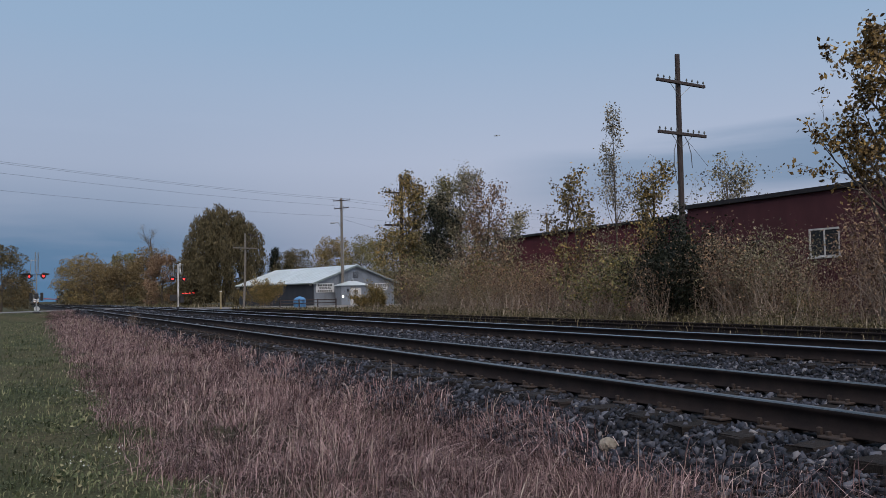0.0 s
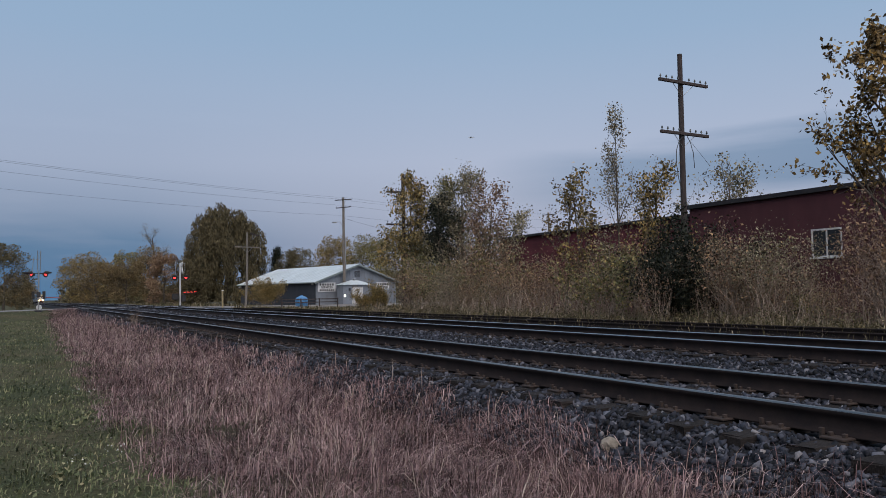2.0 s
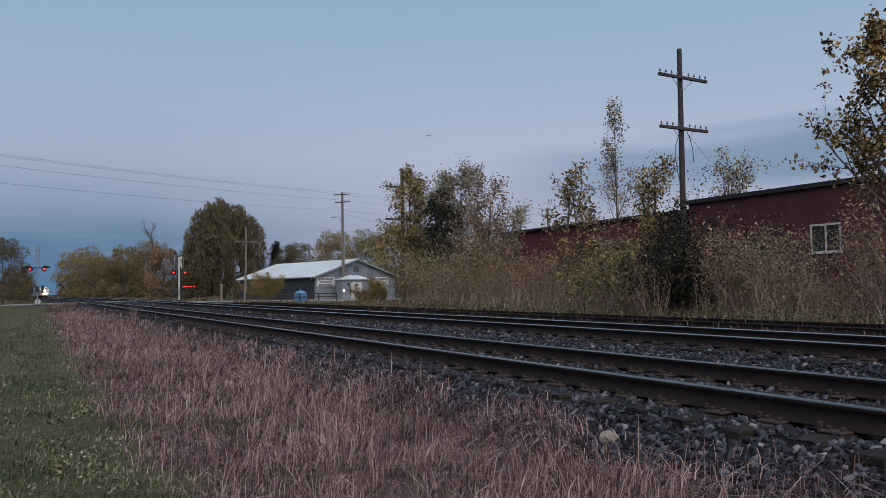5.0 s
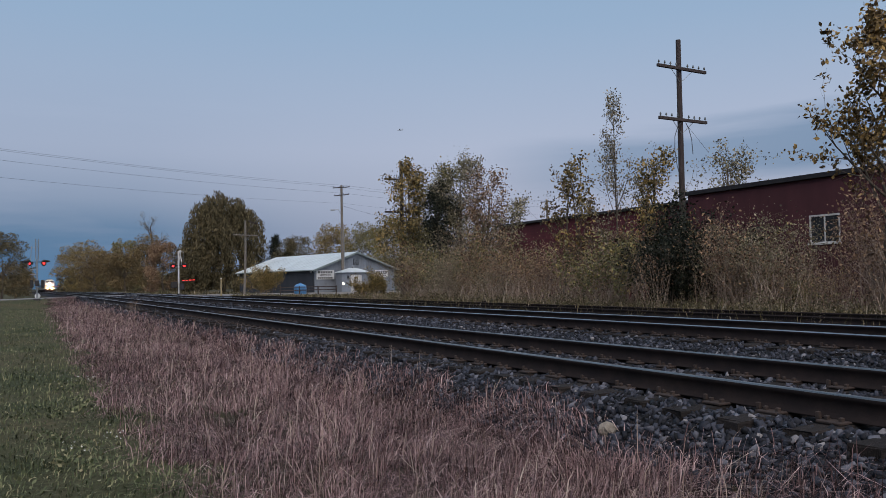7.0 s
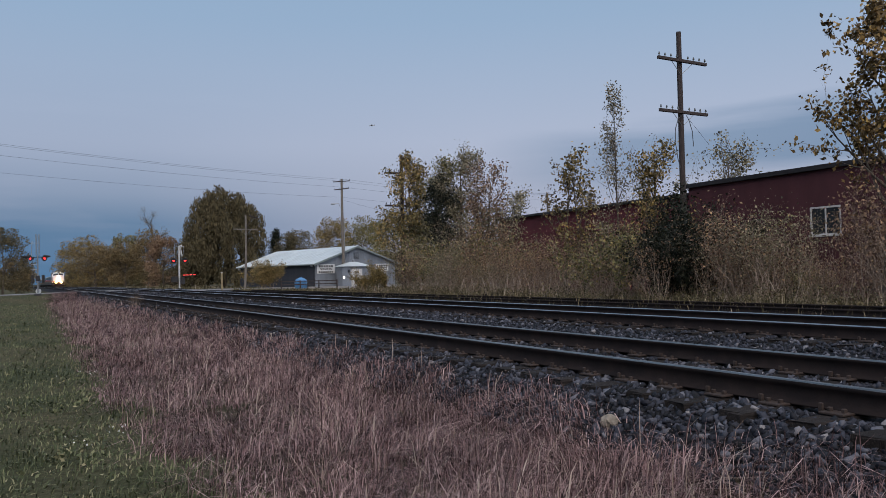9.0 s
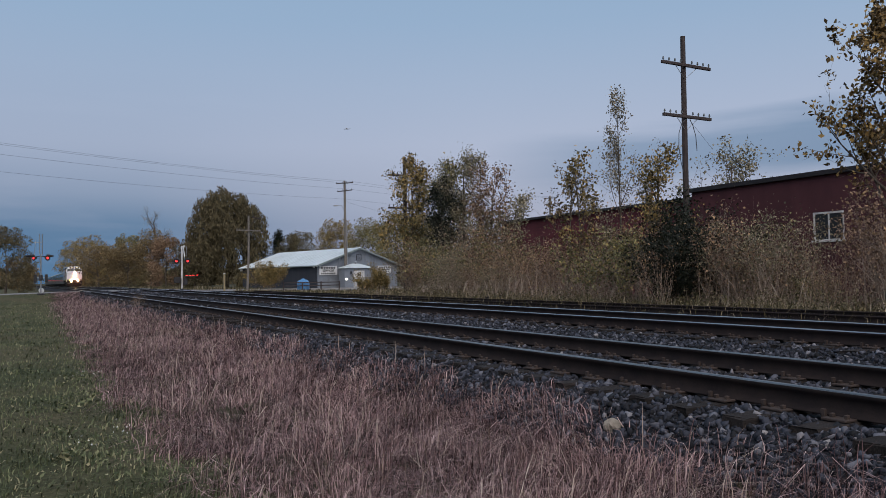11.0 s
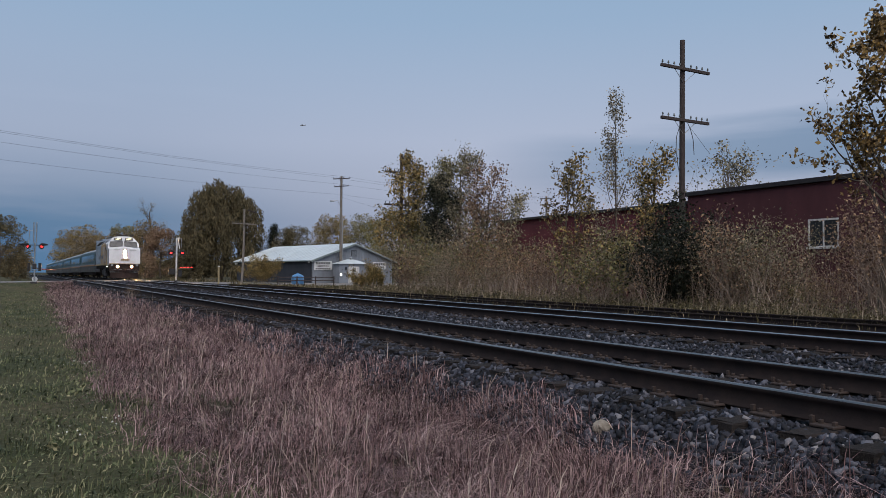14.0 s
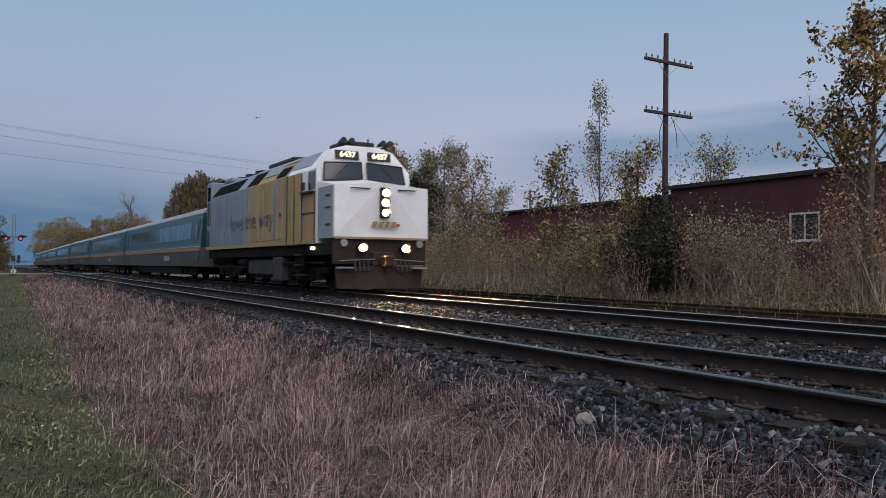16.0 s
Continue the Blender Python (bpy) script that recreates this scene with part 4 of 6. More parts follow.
def ballast():
    bal = thing("ballast", "dark grey crushed-stone ballast under the tracks", "ballast", kind="structure")
    for n, lim, s, seed, gain in ((5000, (3.9, 13.0, -10, 2.5), (0.045, 0.10), 5, 1.0), (27000, (3.9, 6.5, 1.5, 16), (0.034, 0.085), 1, 1.5), (15000, (6.6, 9.2, 3, 24), (0.036, 0.085), 2, 1.3),
                                  (5500, (9.3, 12.6, 5, 30), (0.04, 0.085), 3, 1.2), (9000, (4.0, 13.0, 16, 74), (0.045, 0.10), 4, 1.2)):
        ob = add_mesh("ballast_stones", stone_field(n, *lim, *s, seed, gain), M["stones"], bal)
        tagged(ob, kind="stuff")
    # the stones nearest to the camera, one by one
    r = random.Random(9)
    metas = []
    for co, fs in stone_shapes():
        me = array_mesh("stone", co, fs)
        me.materials.append(M["stone"].m)
        metas.append(me)
    for k in range(280):
        x, y = r.uniform(4.0, 4.9), r.uniform(2.6, 7.0)
        s = r.uniform(0.035, 0.08)
        ob = new("stone", metas[k % 12])
        ob.parent = bal
        ob.matrix_basis = pose(x, y, ground_z(x, y) + s * 0.25, r.uniform(0, 360), r.uniform(0, 360), r.uniform(0, 360)) @ Matrix.Diagonal((s, s, s, 1))


ballast()


# ---------------------------------------------------------------- materials of the built things
w = Mat("maroon_brick", 0.85, 0, 0.2)
bt = w.n.new("ShaderNodeTexBrick")
bt.inputs["Color1"].default_value, bt.inputs["Color2"].default_value, bt.inputs["Mortar"].default_value = (0.106, 0.031, 0.040, 1), (0.140, 0.042, 0.052, 1), (0.082, 0.032, 0.038, 1)
bt.inputs["Scale"].default_value, bt.inputs["Brick Width"].default_value, bt.inputs["Row Height"].default_value, bt.inputs["Mortar Size"].default_value = 1.0, 0.21, 0.075, 0.008
mp = w.n.new("ShaderNodeMapping")
mp.inputs["Rotation"].default_value = (radians(90), 0, radians(90))
w.l.new(w.co, mp.inputs[0]), w.l.new(mp.outputs[0], bt.inputs["Vector"])
w.color(w.mix(0.6, bt.outputs["Color"], w.ramp(w.noise(0.7, 5, 0.65, (1, 1, 0.4)), [(0.3, (0.5, 0.5, 0.52)), (0.7, (1.15, 1.1, 1.1))]), "MULTIPLY")).bump(bt.outputs["Fac"], -0.5, 0.01)
M["brick"] = w
M["roof_trim"] = worn("dark_roof_flashing", (0.016, 0.014, 0.017), (0.04, 0.036, 0.038), 2, 0.6, 0.7)
M["white_paint"] = worn("chipped_white_paint", (0.62, 0.62, 0.62), (0.25, 0.22, 0.20), 6, 0.6, 0.6)
M["siding"] = worn("grey_metal_siding", (0.24, 0.27, 0.315), (0.15, 0.16, 0.18), 0.9, 0.7, 0.55, 0.1, 20, 0.1, (1, 1, 0.3))
M["siding_dark"] = worn("dark_metal_siding", (0.036, 0.040, 0.050), (0.06, 0.06, 0.07), 0.9, 0.7, 0.6, 0.1, 20, 0.1, (1, 1, 0.3))
M["tin_roof"] = worn("pale_tin_roof", (0.62, 0.68, 0.70), (0.42, 0.46, 0.47), 0.5, 0.6, 0.4, 0.2, 12, 0.1)
M["trim_green"] = worn("grey_green_trim", (0.22, 0.27, 0.27), (0.12, 0.14, 0.14), 2, 0.6)
M["sign_white"] = worn("white_sign_board", (0.72, 0.73, 0.74), (0.5, 0.5, 0.5), 2, 0.4, 0.5)
M["black"] = worn("black_paint", (0.018, 0.018, 0.020), (0.05, 0.045, 0.042), 3, 0.6, 0.55)
M["steel"] = worn("galvanised_steel", (0.36, 0.38, 0.40), (0.22, 0.22, 0.22), 4, 0.6, 0.45, 0.6)
M["blue_tank"] = worn("blue_plastic", (0.10, 0.27, 0.52), (0.07, 0.17, 0.33), 2, 0.5, 0.4)
M["yellow_post"] = worn("yellow_marker_paint", (0.34, 0.27, 0.15), (0.2, 0.17, 0.12), 4, 0.6, 0.6)
M["red_white"] = worn("red_sheeting", (0.45, 0.06, 0.05), (0.3, 0.06, 0.05), 4, 0.4, 0.5)
M["insulator"] = worn("dark_glass_insulator", (0.05, 0.06, 0.06), (0.10, 0.10, 0.10), 10, 0.6, 0.2)
M["wire"] = worn("weathered_wire", (0.06, 0.06, 0.065), (0.10, 0.10, 0.10), 1, 0.5, 0.6, 0.3)
M["red_lamp"] = Mat("red_signal_lens", 0.3).color((0.5, 0.02, 0.02)).glow((1.0, 0.04, 0.04), 2.6)
M["wall_lamp"] = Mat("wall_lamp_glass", 0.3).color((0.8, 0.8, 0.7)).glow((1.0, 0.92, 0.78), 6.0)
M["headlight"] = Mat("headlight_bulb", 0.2).color((0.9, 0.85, 0.7)).glow((1.0, 0.66, 0.28), 4000.0)
M["reflector"] = Mat("warm_lamp_reflector", 0.2).color((0.9, 0.8, 0.6)).glow((1.0, 0.56, 0.18), 1.5)
M["ditch_light"] = Mat("ditch_light_glass", 0.2).color((0.9, 0.8, 0.6)).glow((1.0, 0.48, 0.14), 3200.0)
M["step_light"] = Mat("step_light_glass", 0.2).color((0.9, 0.9, 0.8)).glow((1.0, 0.88, 0.62), 4.0)
M["board_glow"] = Mat("lit_number_digits", 0.4).color((0.9, 0.9, 0.7)).glow((1.0, 0.86, 0.50), 1.3)
M["nose_white"] = worn("pale_grey_locomotive_paint", (0.86, 0.87, 0.90), (0.66, 0.66, 0.67), 1.5, 0.35, 0.42, 0.1, 30, 0.08)
M["loco_grey"] = worn("mid_grey_locomotive_paint", (0.30, 0.33, 0.38), (0.19, 0.20, 0.22), 1.2, 0.6, 0.45, 0.1, 30, 0.08)
w = Mat("golden_yellow_locomotive_paint", 0.45, 0.1)
band_y = w.noise(1.0, 3, 0.55, (0.02, 1.15, 0.05))
w.color(w.mix(0.6, w.mix(w.ramp(band_y, [(0.50, (0, 0, 0)), (0.58, (0.85, 0.85, 0.85))]), (0.46, 0.285, 0.070), (0.27, 0.255, 0.245)),
              w.ramp(w.noise(1.3, 6, 0.65, (1, 1.5, 0.35)), [(0.3, (0.42, 0.40, 0.38)), (0.7, (1.1, 1.1, 1.1))]), "MULTIPLY")).bump(w.noise(30, 3), 0.08, 0.004)
M["loco_yellow"] = w
M["loco_blue"] = worn("blue_grey_locomotive_paint", (0.22, 0.29, 0.37), (0.15, 0.18, 0.22), 1.2, 0.6, 0.45, 0.1, 30, 0.08, (1, 1, 0.4))
M["grille"] = worn("matt_black_grille", (0.008, 0.008, 0.009), (0.02, 0.02, 0.02), 3, 0.5, 0.95)
M["grille"].b.inputs["Specular IOR Level"].default_value = 0.05
M["slogan"] = worn("slate_lettering_paint", (0.075, 0.085, 0.105), (0.12, 0.12, 0.12), 3, 0.5, 0.5)
M["gold"] = worn("gold_stripe_paint", (0.36, 0.26, 0.12), (0.24, 0.18, 0.1), 3, 0.5, 0.5)
# grime, with the shade below the train painted into the near-black base
M["under"] = worn("grimy_shaded_running_gear", (0.010, 0.009, 0.009), (0.032, 0.025, 0.021), 3, 0.8, 0.85, 0.1, 40, 0.4)
M["pilot"] = worn("rusty_brown_pilot", (0.055, 0.036, 0.032), (0.022, 0.018, 0.017), 3, 0.7, 0.7)
M["tank_grey"] = worn("grimy_grey_tank", (0.060, 0.060, 0.066), (0.022, 0.020, 0.019), 2, 0.8, 0.6)
for key in ("under", "pilot", "tank_grey"):
    M[key].b.inputs["Specular IOR Level"].default_value = 0.10
w = Mat("dark_window_glass", 0.06, 0, 0.7)
w.color((0.030, 0.034, 0.040))
M["glass"] = w
# upright teal and black streaks paint reflected sky and trees into the glass
w = Mat("train_window_glass", 0.08, 0, 1.0)
w.color(w.ramp(w.noise(0.9, 3, 0.6, (1, 1.6, 0.4)), [(0.35, (0.010, 0.016, 0.022)), (0.7, (0.06, 0.13, 0.17))]))
M["coach_glass"] = w
M["coach_teal"] = worn("teal_blue_coach_paint", (0.024, 0.076, 0.092), (0.016, 0.038, 0.046), 0.8, 0.7, 0.32, 0.1, 20, 0.05)
M["coach_grey"] = worn("silver_grey_coach_paint", (0.100, 0.108, 0.128), (0.060, 0.060, 0.068), 0.8, 0.8, 0.35, 0.2, 20, 0.06, (1, 1, 0.5))
M["coach_roof"] = worn("pale_coach_roof", (0.27, 0.30, 0.33), (0.15, 0.16, 0.17), 0.8, 0.6, 0.45)
M["coach_stripe"] = worn("ochre_stripe_paint", (0.34, 0.19, 0.10), (0.2, 0.13, 0.1), 1, 0.5, 0.4)


def text_mesh(words, height, depth=0.01, bold=0.0):
    """Raised lettering in the built-in font, standing in the xz plane and read from -y."""
    cu = bpy.data.curves.new("lettering", "FONT")
    cu.body, cu.size, cu.extrude, cu.align_x, cu.align_y = words, height, depth, "CENTER", "CENTER"
    cu.offset = height * bold
    tmp = bpy.data.objects.new("lettering", cu)
    me = bpy.data.meshes.new_from_object(tmp)
    bpy.data.objects.remove(tmp)
    me.transform(Matrix.Rotation(radians(90), 4, "X"))
    me.name = "lettering"
    return me


def lettering(words, height, at, material, parent, name="lettering", stretch=1.0):
    me = text_mesh(words, height, 0.01, 0.02)
    if stretch != 1.0:
        me.transform(Matrix.Diagonal((stretch, 1, 1, 1)))
    ob = add_mesh(name, me, material, parent)
    ob.matrix_basis = at
    return ob


def rods(name, segs, material, parent, label="", sides=8):
    bm = bmesh.new()
    for s in segs:
        rod(bm, *s, sides=sides)
    return part(name, bm, material, parent, label)


# ---------------------------------------------------------------- brick building
def window_at(parent, x, y0, y1, z0, z1):
    """A sash window in a wall that faces -x: white frame, mullion, two panes, sill."""
    t = 0.07
    win = bx("window", (x - 0.06, x - 0.01, y0, y1, z0, z0 + t), M["white_paint"], parent, "chipped white wooden window frame")
    for nm, lim in (("frame", (x - 0.06, x - 0.01, y0, y1, z1 - t, z1)), ("frame", (x - 0.06, x - 0.01, y0, y0 + t, z0 + t, z1 - t)), ("frame", (x - 0.06, x - 0.01, y1 - t, y1, z0 + t, z1 - t)),
                    ("mullion", (x - 0.05, x - 0.012, (y0 + y1) / 2 - 0.03, (y0 + y1) / 2 + 0.03, z0 + t, z1 - t))):
        bx(nm, lim, M["white_paint"], win)
    bx("sill", (x - 0.12, x - 0.062, y0 - 0.06, y1 + 0.06, z0 - 0.05, z0 + 0.02), M["white_paint"], win, bevel=0.008)
    ym = (y0 + y1) / 2
    for a, b in ((y0 + t, ym - 0.03), (ym + 0.03, y1 - t)):
        bx("pane", (x - 0.03, x - 0.022, a, b, z0 + t, z1 - t), M["glass"], win)


def wall_with_holes(x0, x1, y0, y1, z0, z1, holes, material, parent):
    """A thick wall along y, built of piers and strips round its openings."""
    y = y0
    for (a, b, c, d) in sorted(holes):
        bx("wall", (x0, x1, y, a, z0, z1), material, parent)
        bx("wall", (x0, x1, a, b, z0, c), material, parent)
        bx("wall", (x0, x1, a, b, d, z1), material, parent)
        y = b
    bx("wall", (x0, x1, y, y1, z0, z1), material, parent)


def brick_building():
    t = thing("brick_building", "long maroon brick warehouse with dark roof edge behind the scrub", "building")
    holes = [(19.65, 20.98, 1.92, 3.02), (7.0, 8.33, 1.92, 3.02)]
    wall_with_holes(27.0, 27.35, -26.0, 27.3, -0.9, 4.42, holes, M["brick"], t)
    bx("back_wall", (39.0, 39.35, -26.0, 27.3, -0.9, 4.42), M["brick"], t)
    bx("end_wall", (27.36, 38.99, 26.95, 27.29, -0.9, 4.42), M["brick"], t)
    bx("end_wall", (27.36, 38.99, -25.99, -25.65, -0.9, 4.42), M["brick"], t)
    bx("roof", (26.85, 39.5, -26.2, 27.45, 4.424, 4.60), M["roof_trim"], t, "dark flat roof with a black edge")
    # added black sheet inside the shell in place of the interior's darkness
    bx("inner_wall", (30.0, 30.1, -25.6, 26.9, -0.8, 4.3), M["black"], t, "added black sheet standing in for the unlit interior")
    for h in holes:
        window_at(t, 27.06, *h)
    t = thing("brick_building", "lower maroon brick wing with a pale roof edge", "building")
    holes = []
    wall_with_holes(31.0, 31.35, 27.5, 50.2, -0.9, 4.55, holes, M["brick"], t)
    bx("back_wall", (40.0, 40.35, 27.5, 50.2, -0.9, 4.55), M["brick"], t)
    bx("end_wall", (31.36, 39.99, 49.85, 50.19, -0.9, 4.55), M["brick"], t)
    bx("roof", (30.88, 40.5, 27.48, 50.35, 4.554, 4.66), M["roof_trim"], t, "dark flat roof")
    bx("gutter", (30.74, 30.87, 27.6, 50.3, 4.57, 4.70), M["tank_grey"], t, "dull metal gutter")
    # the same added black sheet for the wing's dark inside
    bx("inner_wall", (34.0, 34.1, 27.5, 49.8, -0.8, 4.3), M["black"], t, "added black sheet standing in for the unlit interior")
    for h in holes:
        window_at(t, 31.06, *h)


brick_building()


# ---------------------------------------------------------------- metal shed
def metal_shed():
    t = thing("metal_shed", "low grey metal workshop with a pale gable roof and white signs", "shed", pose(36.4, 108.0, -0.65, 0, 0, 11.5))
    W, L, EH, PH = 13.8, 24.0, 3.25, 5.65
    bm = bmesh.new()
    prism(bm, [(0.1, 0), (W - 0.1, 0), (W - 0.1, EH), (W / 2, PH - 0.02), (0.1, EH)], 0.0, 0.2)
    part("gable_wall", bm, M["siding"], t, "light grey ribbed metal gable wall")
    bm = bmesh.new()
    prism(bm, [(0.1, 0), (W - 0.1, 0), (W - 0.1, EH), (W / 2, PH - 0.02), (0.1, EH)], L - 0.2, L)
    part("gable_wall", bm, M["siding"], t)
    bx("side_wall", (0.0, 0.2, 0.2, L - 0.2, 0, EH), M["siding_dark"], t, "dark ribbed metal side wall")
    bx("side_wall", (W - 0.2, W, 0.2, L - 0.2, 0, EH), M["siding_dark"], t)
    for sgn, x_eave in ((-1, -0.45), (1, W + 0.45)):
        bm = bmesh.new()
        z_eave = EH - 0.45 * (PH - EH) / (W / 2)
        a = [(W / 2, PH), (x_eave, z_eave), (x_eave, z_eave + 0.12), (W / 2, PH + 0.13)]
        prism(bm, a, -0.5, L + 0.4)
        roof = part("roof", bm, M["tin_roof"], t, "pale ribbed tin roof slope")
        for k in range(20):
            y = -0.35 + k * (L + 0.6) / 19
            bm = bmesh.new()
            rod(bm, (W / 2, y, PH + 0.135), (x_eave, y, z_eave + 0.125), 0.025, sides=4)
            part("roof_rib", bm, M["tin_roof"], roof)
        bm = bmesh.new()
        p, q = Vector((W / 2, -0.56, PH - 0.02)), Vector((x_eave, -0.56, z_eave - 0.03))
        box(bm, -0.03, 0.03, -0.03, 0.03, 0, (q - p).length, 0, Matrix.Translation(p) @ (q - p).to_track_quat("Z", "Y").to_matrix().to_4x4() @ Matrix.Diagonal((1, 3.6, 1, 1)))
        part("fascia", bm, M["trim_green"], t, "dark green fascia board")
        bx("gutter", (min(x_eave, x_eave + sgn * 0.1), max(x_eave, x_eave + sgn * 0.1), -0.4, L + 0.3, z_eave - 0.05, z_eave + 0.08), M["trim_green"], t)
    rib = array_mesh("siding_rib", [(-0.02, 0, 0), (0.02, 0, 0), (0.02, -0.03, 0), (-0.02, -0.03, 0), (-0.02, 0, 1), (0.02, 0, 1), (0.02, -0.03, 1), (-0.02, -0.03, 1)],
                     [(0, 1, 2, 3), (4, 7, 6, 5), (0, 3, 7, 4), (1, 5, 6, 2), (3, 2, 6, 7)])
    rib.materials.append(M["siding"].m)
    for k in range(26):
        x = 0.35 + k * (W - 0.7) / 25
        if 0.2 < x < 3.3 or 10.0 < x < 12.6 or 6.2 < x < 7.6:
            continue
        ob = new("siding_rib", rib)
        ob.parent = t
        ob.matrix_basis = pose(x, -0.002, 0.02) @ Matrix.Diagonal((1, 1, EH - 0.1 + (PH - EH) * (1 - abs(x - W / 2) / (W / 2)) * 0.9, 1))
    # louvre in the gable
    lv = bx("gable_vent", (6.45, 7.35, -0.06, -0.004, 3.9, 4.75), M["siding_dark"], t, "dark louvred gable vent")
    for k in range(5):
        bx("slat", (6.5, 7.3, -0.10, -0.065, 3.97 + k * 0.15, 4.05 + k * 0.15), M["siding"], lv)
    rods("chimney_pipe", [((9.6, 2.0, 4.4), (9.6, 2.0, 5.75), 0.14)], M["steel"], t)
    # signs
    for x0, x1, z0, z1, words in ((0.3, 3.15, 1.85, 3.12, True), (10.15, 12.45, 2.05, 3.1, False)):
        sg = bx("sign", (x0, x1, -0.12, -0.06, z0, z1), M["sign_white"], t, "white rectangular sign with black lettering", 0.01)
        hh = z1 - z0
        if words:
            for k in range(6):
                bx("letter_bar", (x0 + 0.28 + k * 0.4, x0 + 0.54 + k * 0.4, -0.135, -0.122, z1 - 0.42, z1 - 0.12), M["black"], sg)
            lettering("SERVICES", 0.44, pose((x0 + x1) / 2, -0.135, z0 + hh * 0.47), M["black"], sg, stretch=1.02)
        else:
            for k in range(5):
                bx("letter_bar", (x0 + 0.2 + k * 0.4, x0 + 0.48 + k * 0.4, -0.135, -0.122, z1 - 0.42, z1 - 0.12), M["black"], sg)
            bx("letter_bar", (x0 + 0.05, x1 - 0.3, -0.135, -0.122, z0 + 0.42, z0 + 0.52), M["black"], sg)
        for k in range(8 if words else 6):
            bx("number_bar", (x0 + 0.25 + k * 0.3, x0 + 0.45 + k * 0.3, -0.135, -0.122, z0 + 0.1, z0 + 0.33), M["black"], sg)
    rods("corner_lamp", [((-0.1, 0.5, EH - 0.3), (-0.35, 0.5, EH - 0.3), 0.12)], M["white_paint"], t)
    rods("corner_lamp", [((-0.1, L - 0.5, EH - 0.4), (-0.5, L - 0.5, EH - 0.4), 0.15)], M["white_paint"], t)
    # entrance porch in front of the gable
    p = thing("porch", "small grey metal entrance hut with a peaked roof", "shed", pose(36.4, 108.0, -0.65, 0, 0, 11.5))
    bx("wall", (2.85, 7.5, -2.6, -1.0, 0, 2.75), M["siding"], p)
    bm = bmesh.new()
    vs = [bm.verts.new(c) for c in ((2.6, -2.9, 2.754), (7.75, -2.9, 2.754), (7.75, -0.85, 2.754), (2.6, -0.85, 2.754), (4.6, -1.8, 3.4), (5.8, -1.8, 3.4))]
    for f in ((0, 1, 5, 4), (1, 2, 5), (2, 3, 4, 5), (3, 0, 4), (3, 2, 1, 0)):
        bm.faces.new([vs[i] for i in f])
    part("roof", bm, M["tin_roof"], p, "pale hipped tin roof")
    rods("roof_vent", [((5.2, -1.8, 3.35), (5.2, -1.8, 3.62), 0.16), ((5.2, -1.8, 3.62), (5.2, -1.8, 3.75), 0.26, 0.05)], M["steel"], p)
    dr = bx("door", (4.3, 6.1, -2.67, -2.605, 0.02, 2.4), M["white_paint"], p, "pale grey double door")
    bx("notice", (4.75, 5.65, -2.70, -2.675, 1.5, 2.3), M["sign_white"], dr, "white notice on the door")
    for k in range(3):
        bx("letter_bar", (4.9, 5.5, -2.715, -2.704, 1.65 + k * 0.18, 1.72 + k * 0.18), M["tank_grey"], dr)
    bx("lamp", (3.0, 3.2, -2.72, -2.605, 1.1, 1.35), M["wall_lamp"], p, "lit white wall lamp", 0.03)
    bx("meter_box", (3.75, 4.0, -2.7, -2.605, 1.9, 2.3), M["siding_dark"], p)


metal_shed()


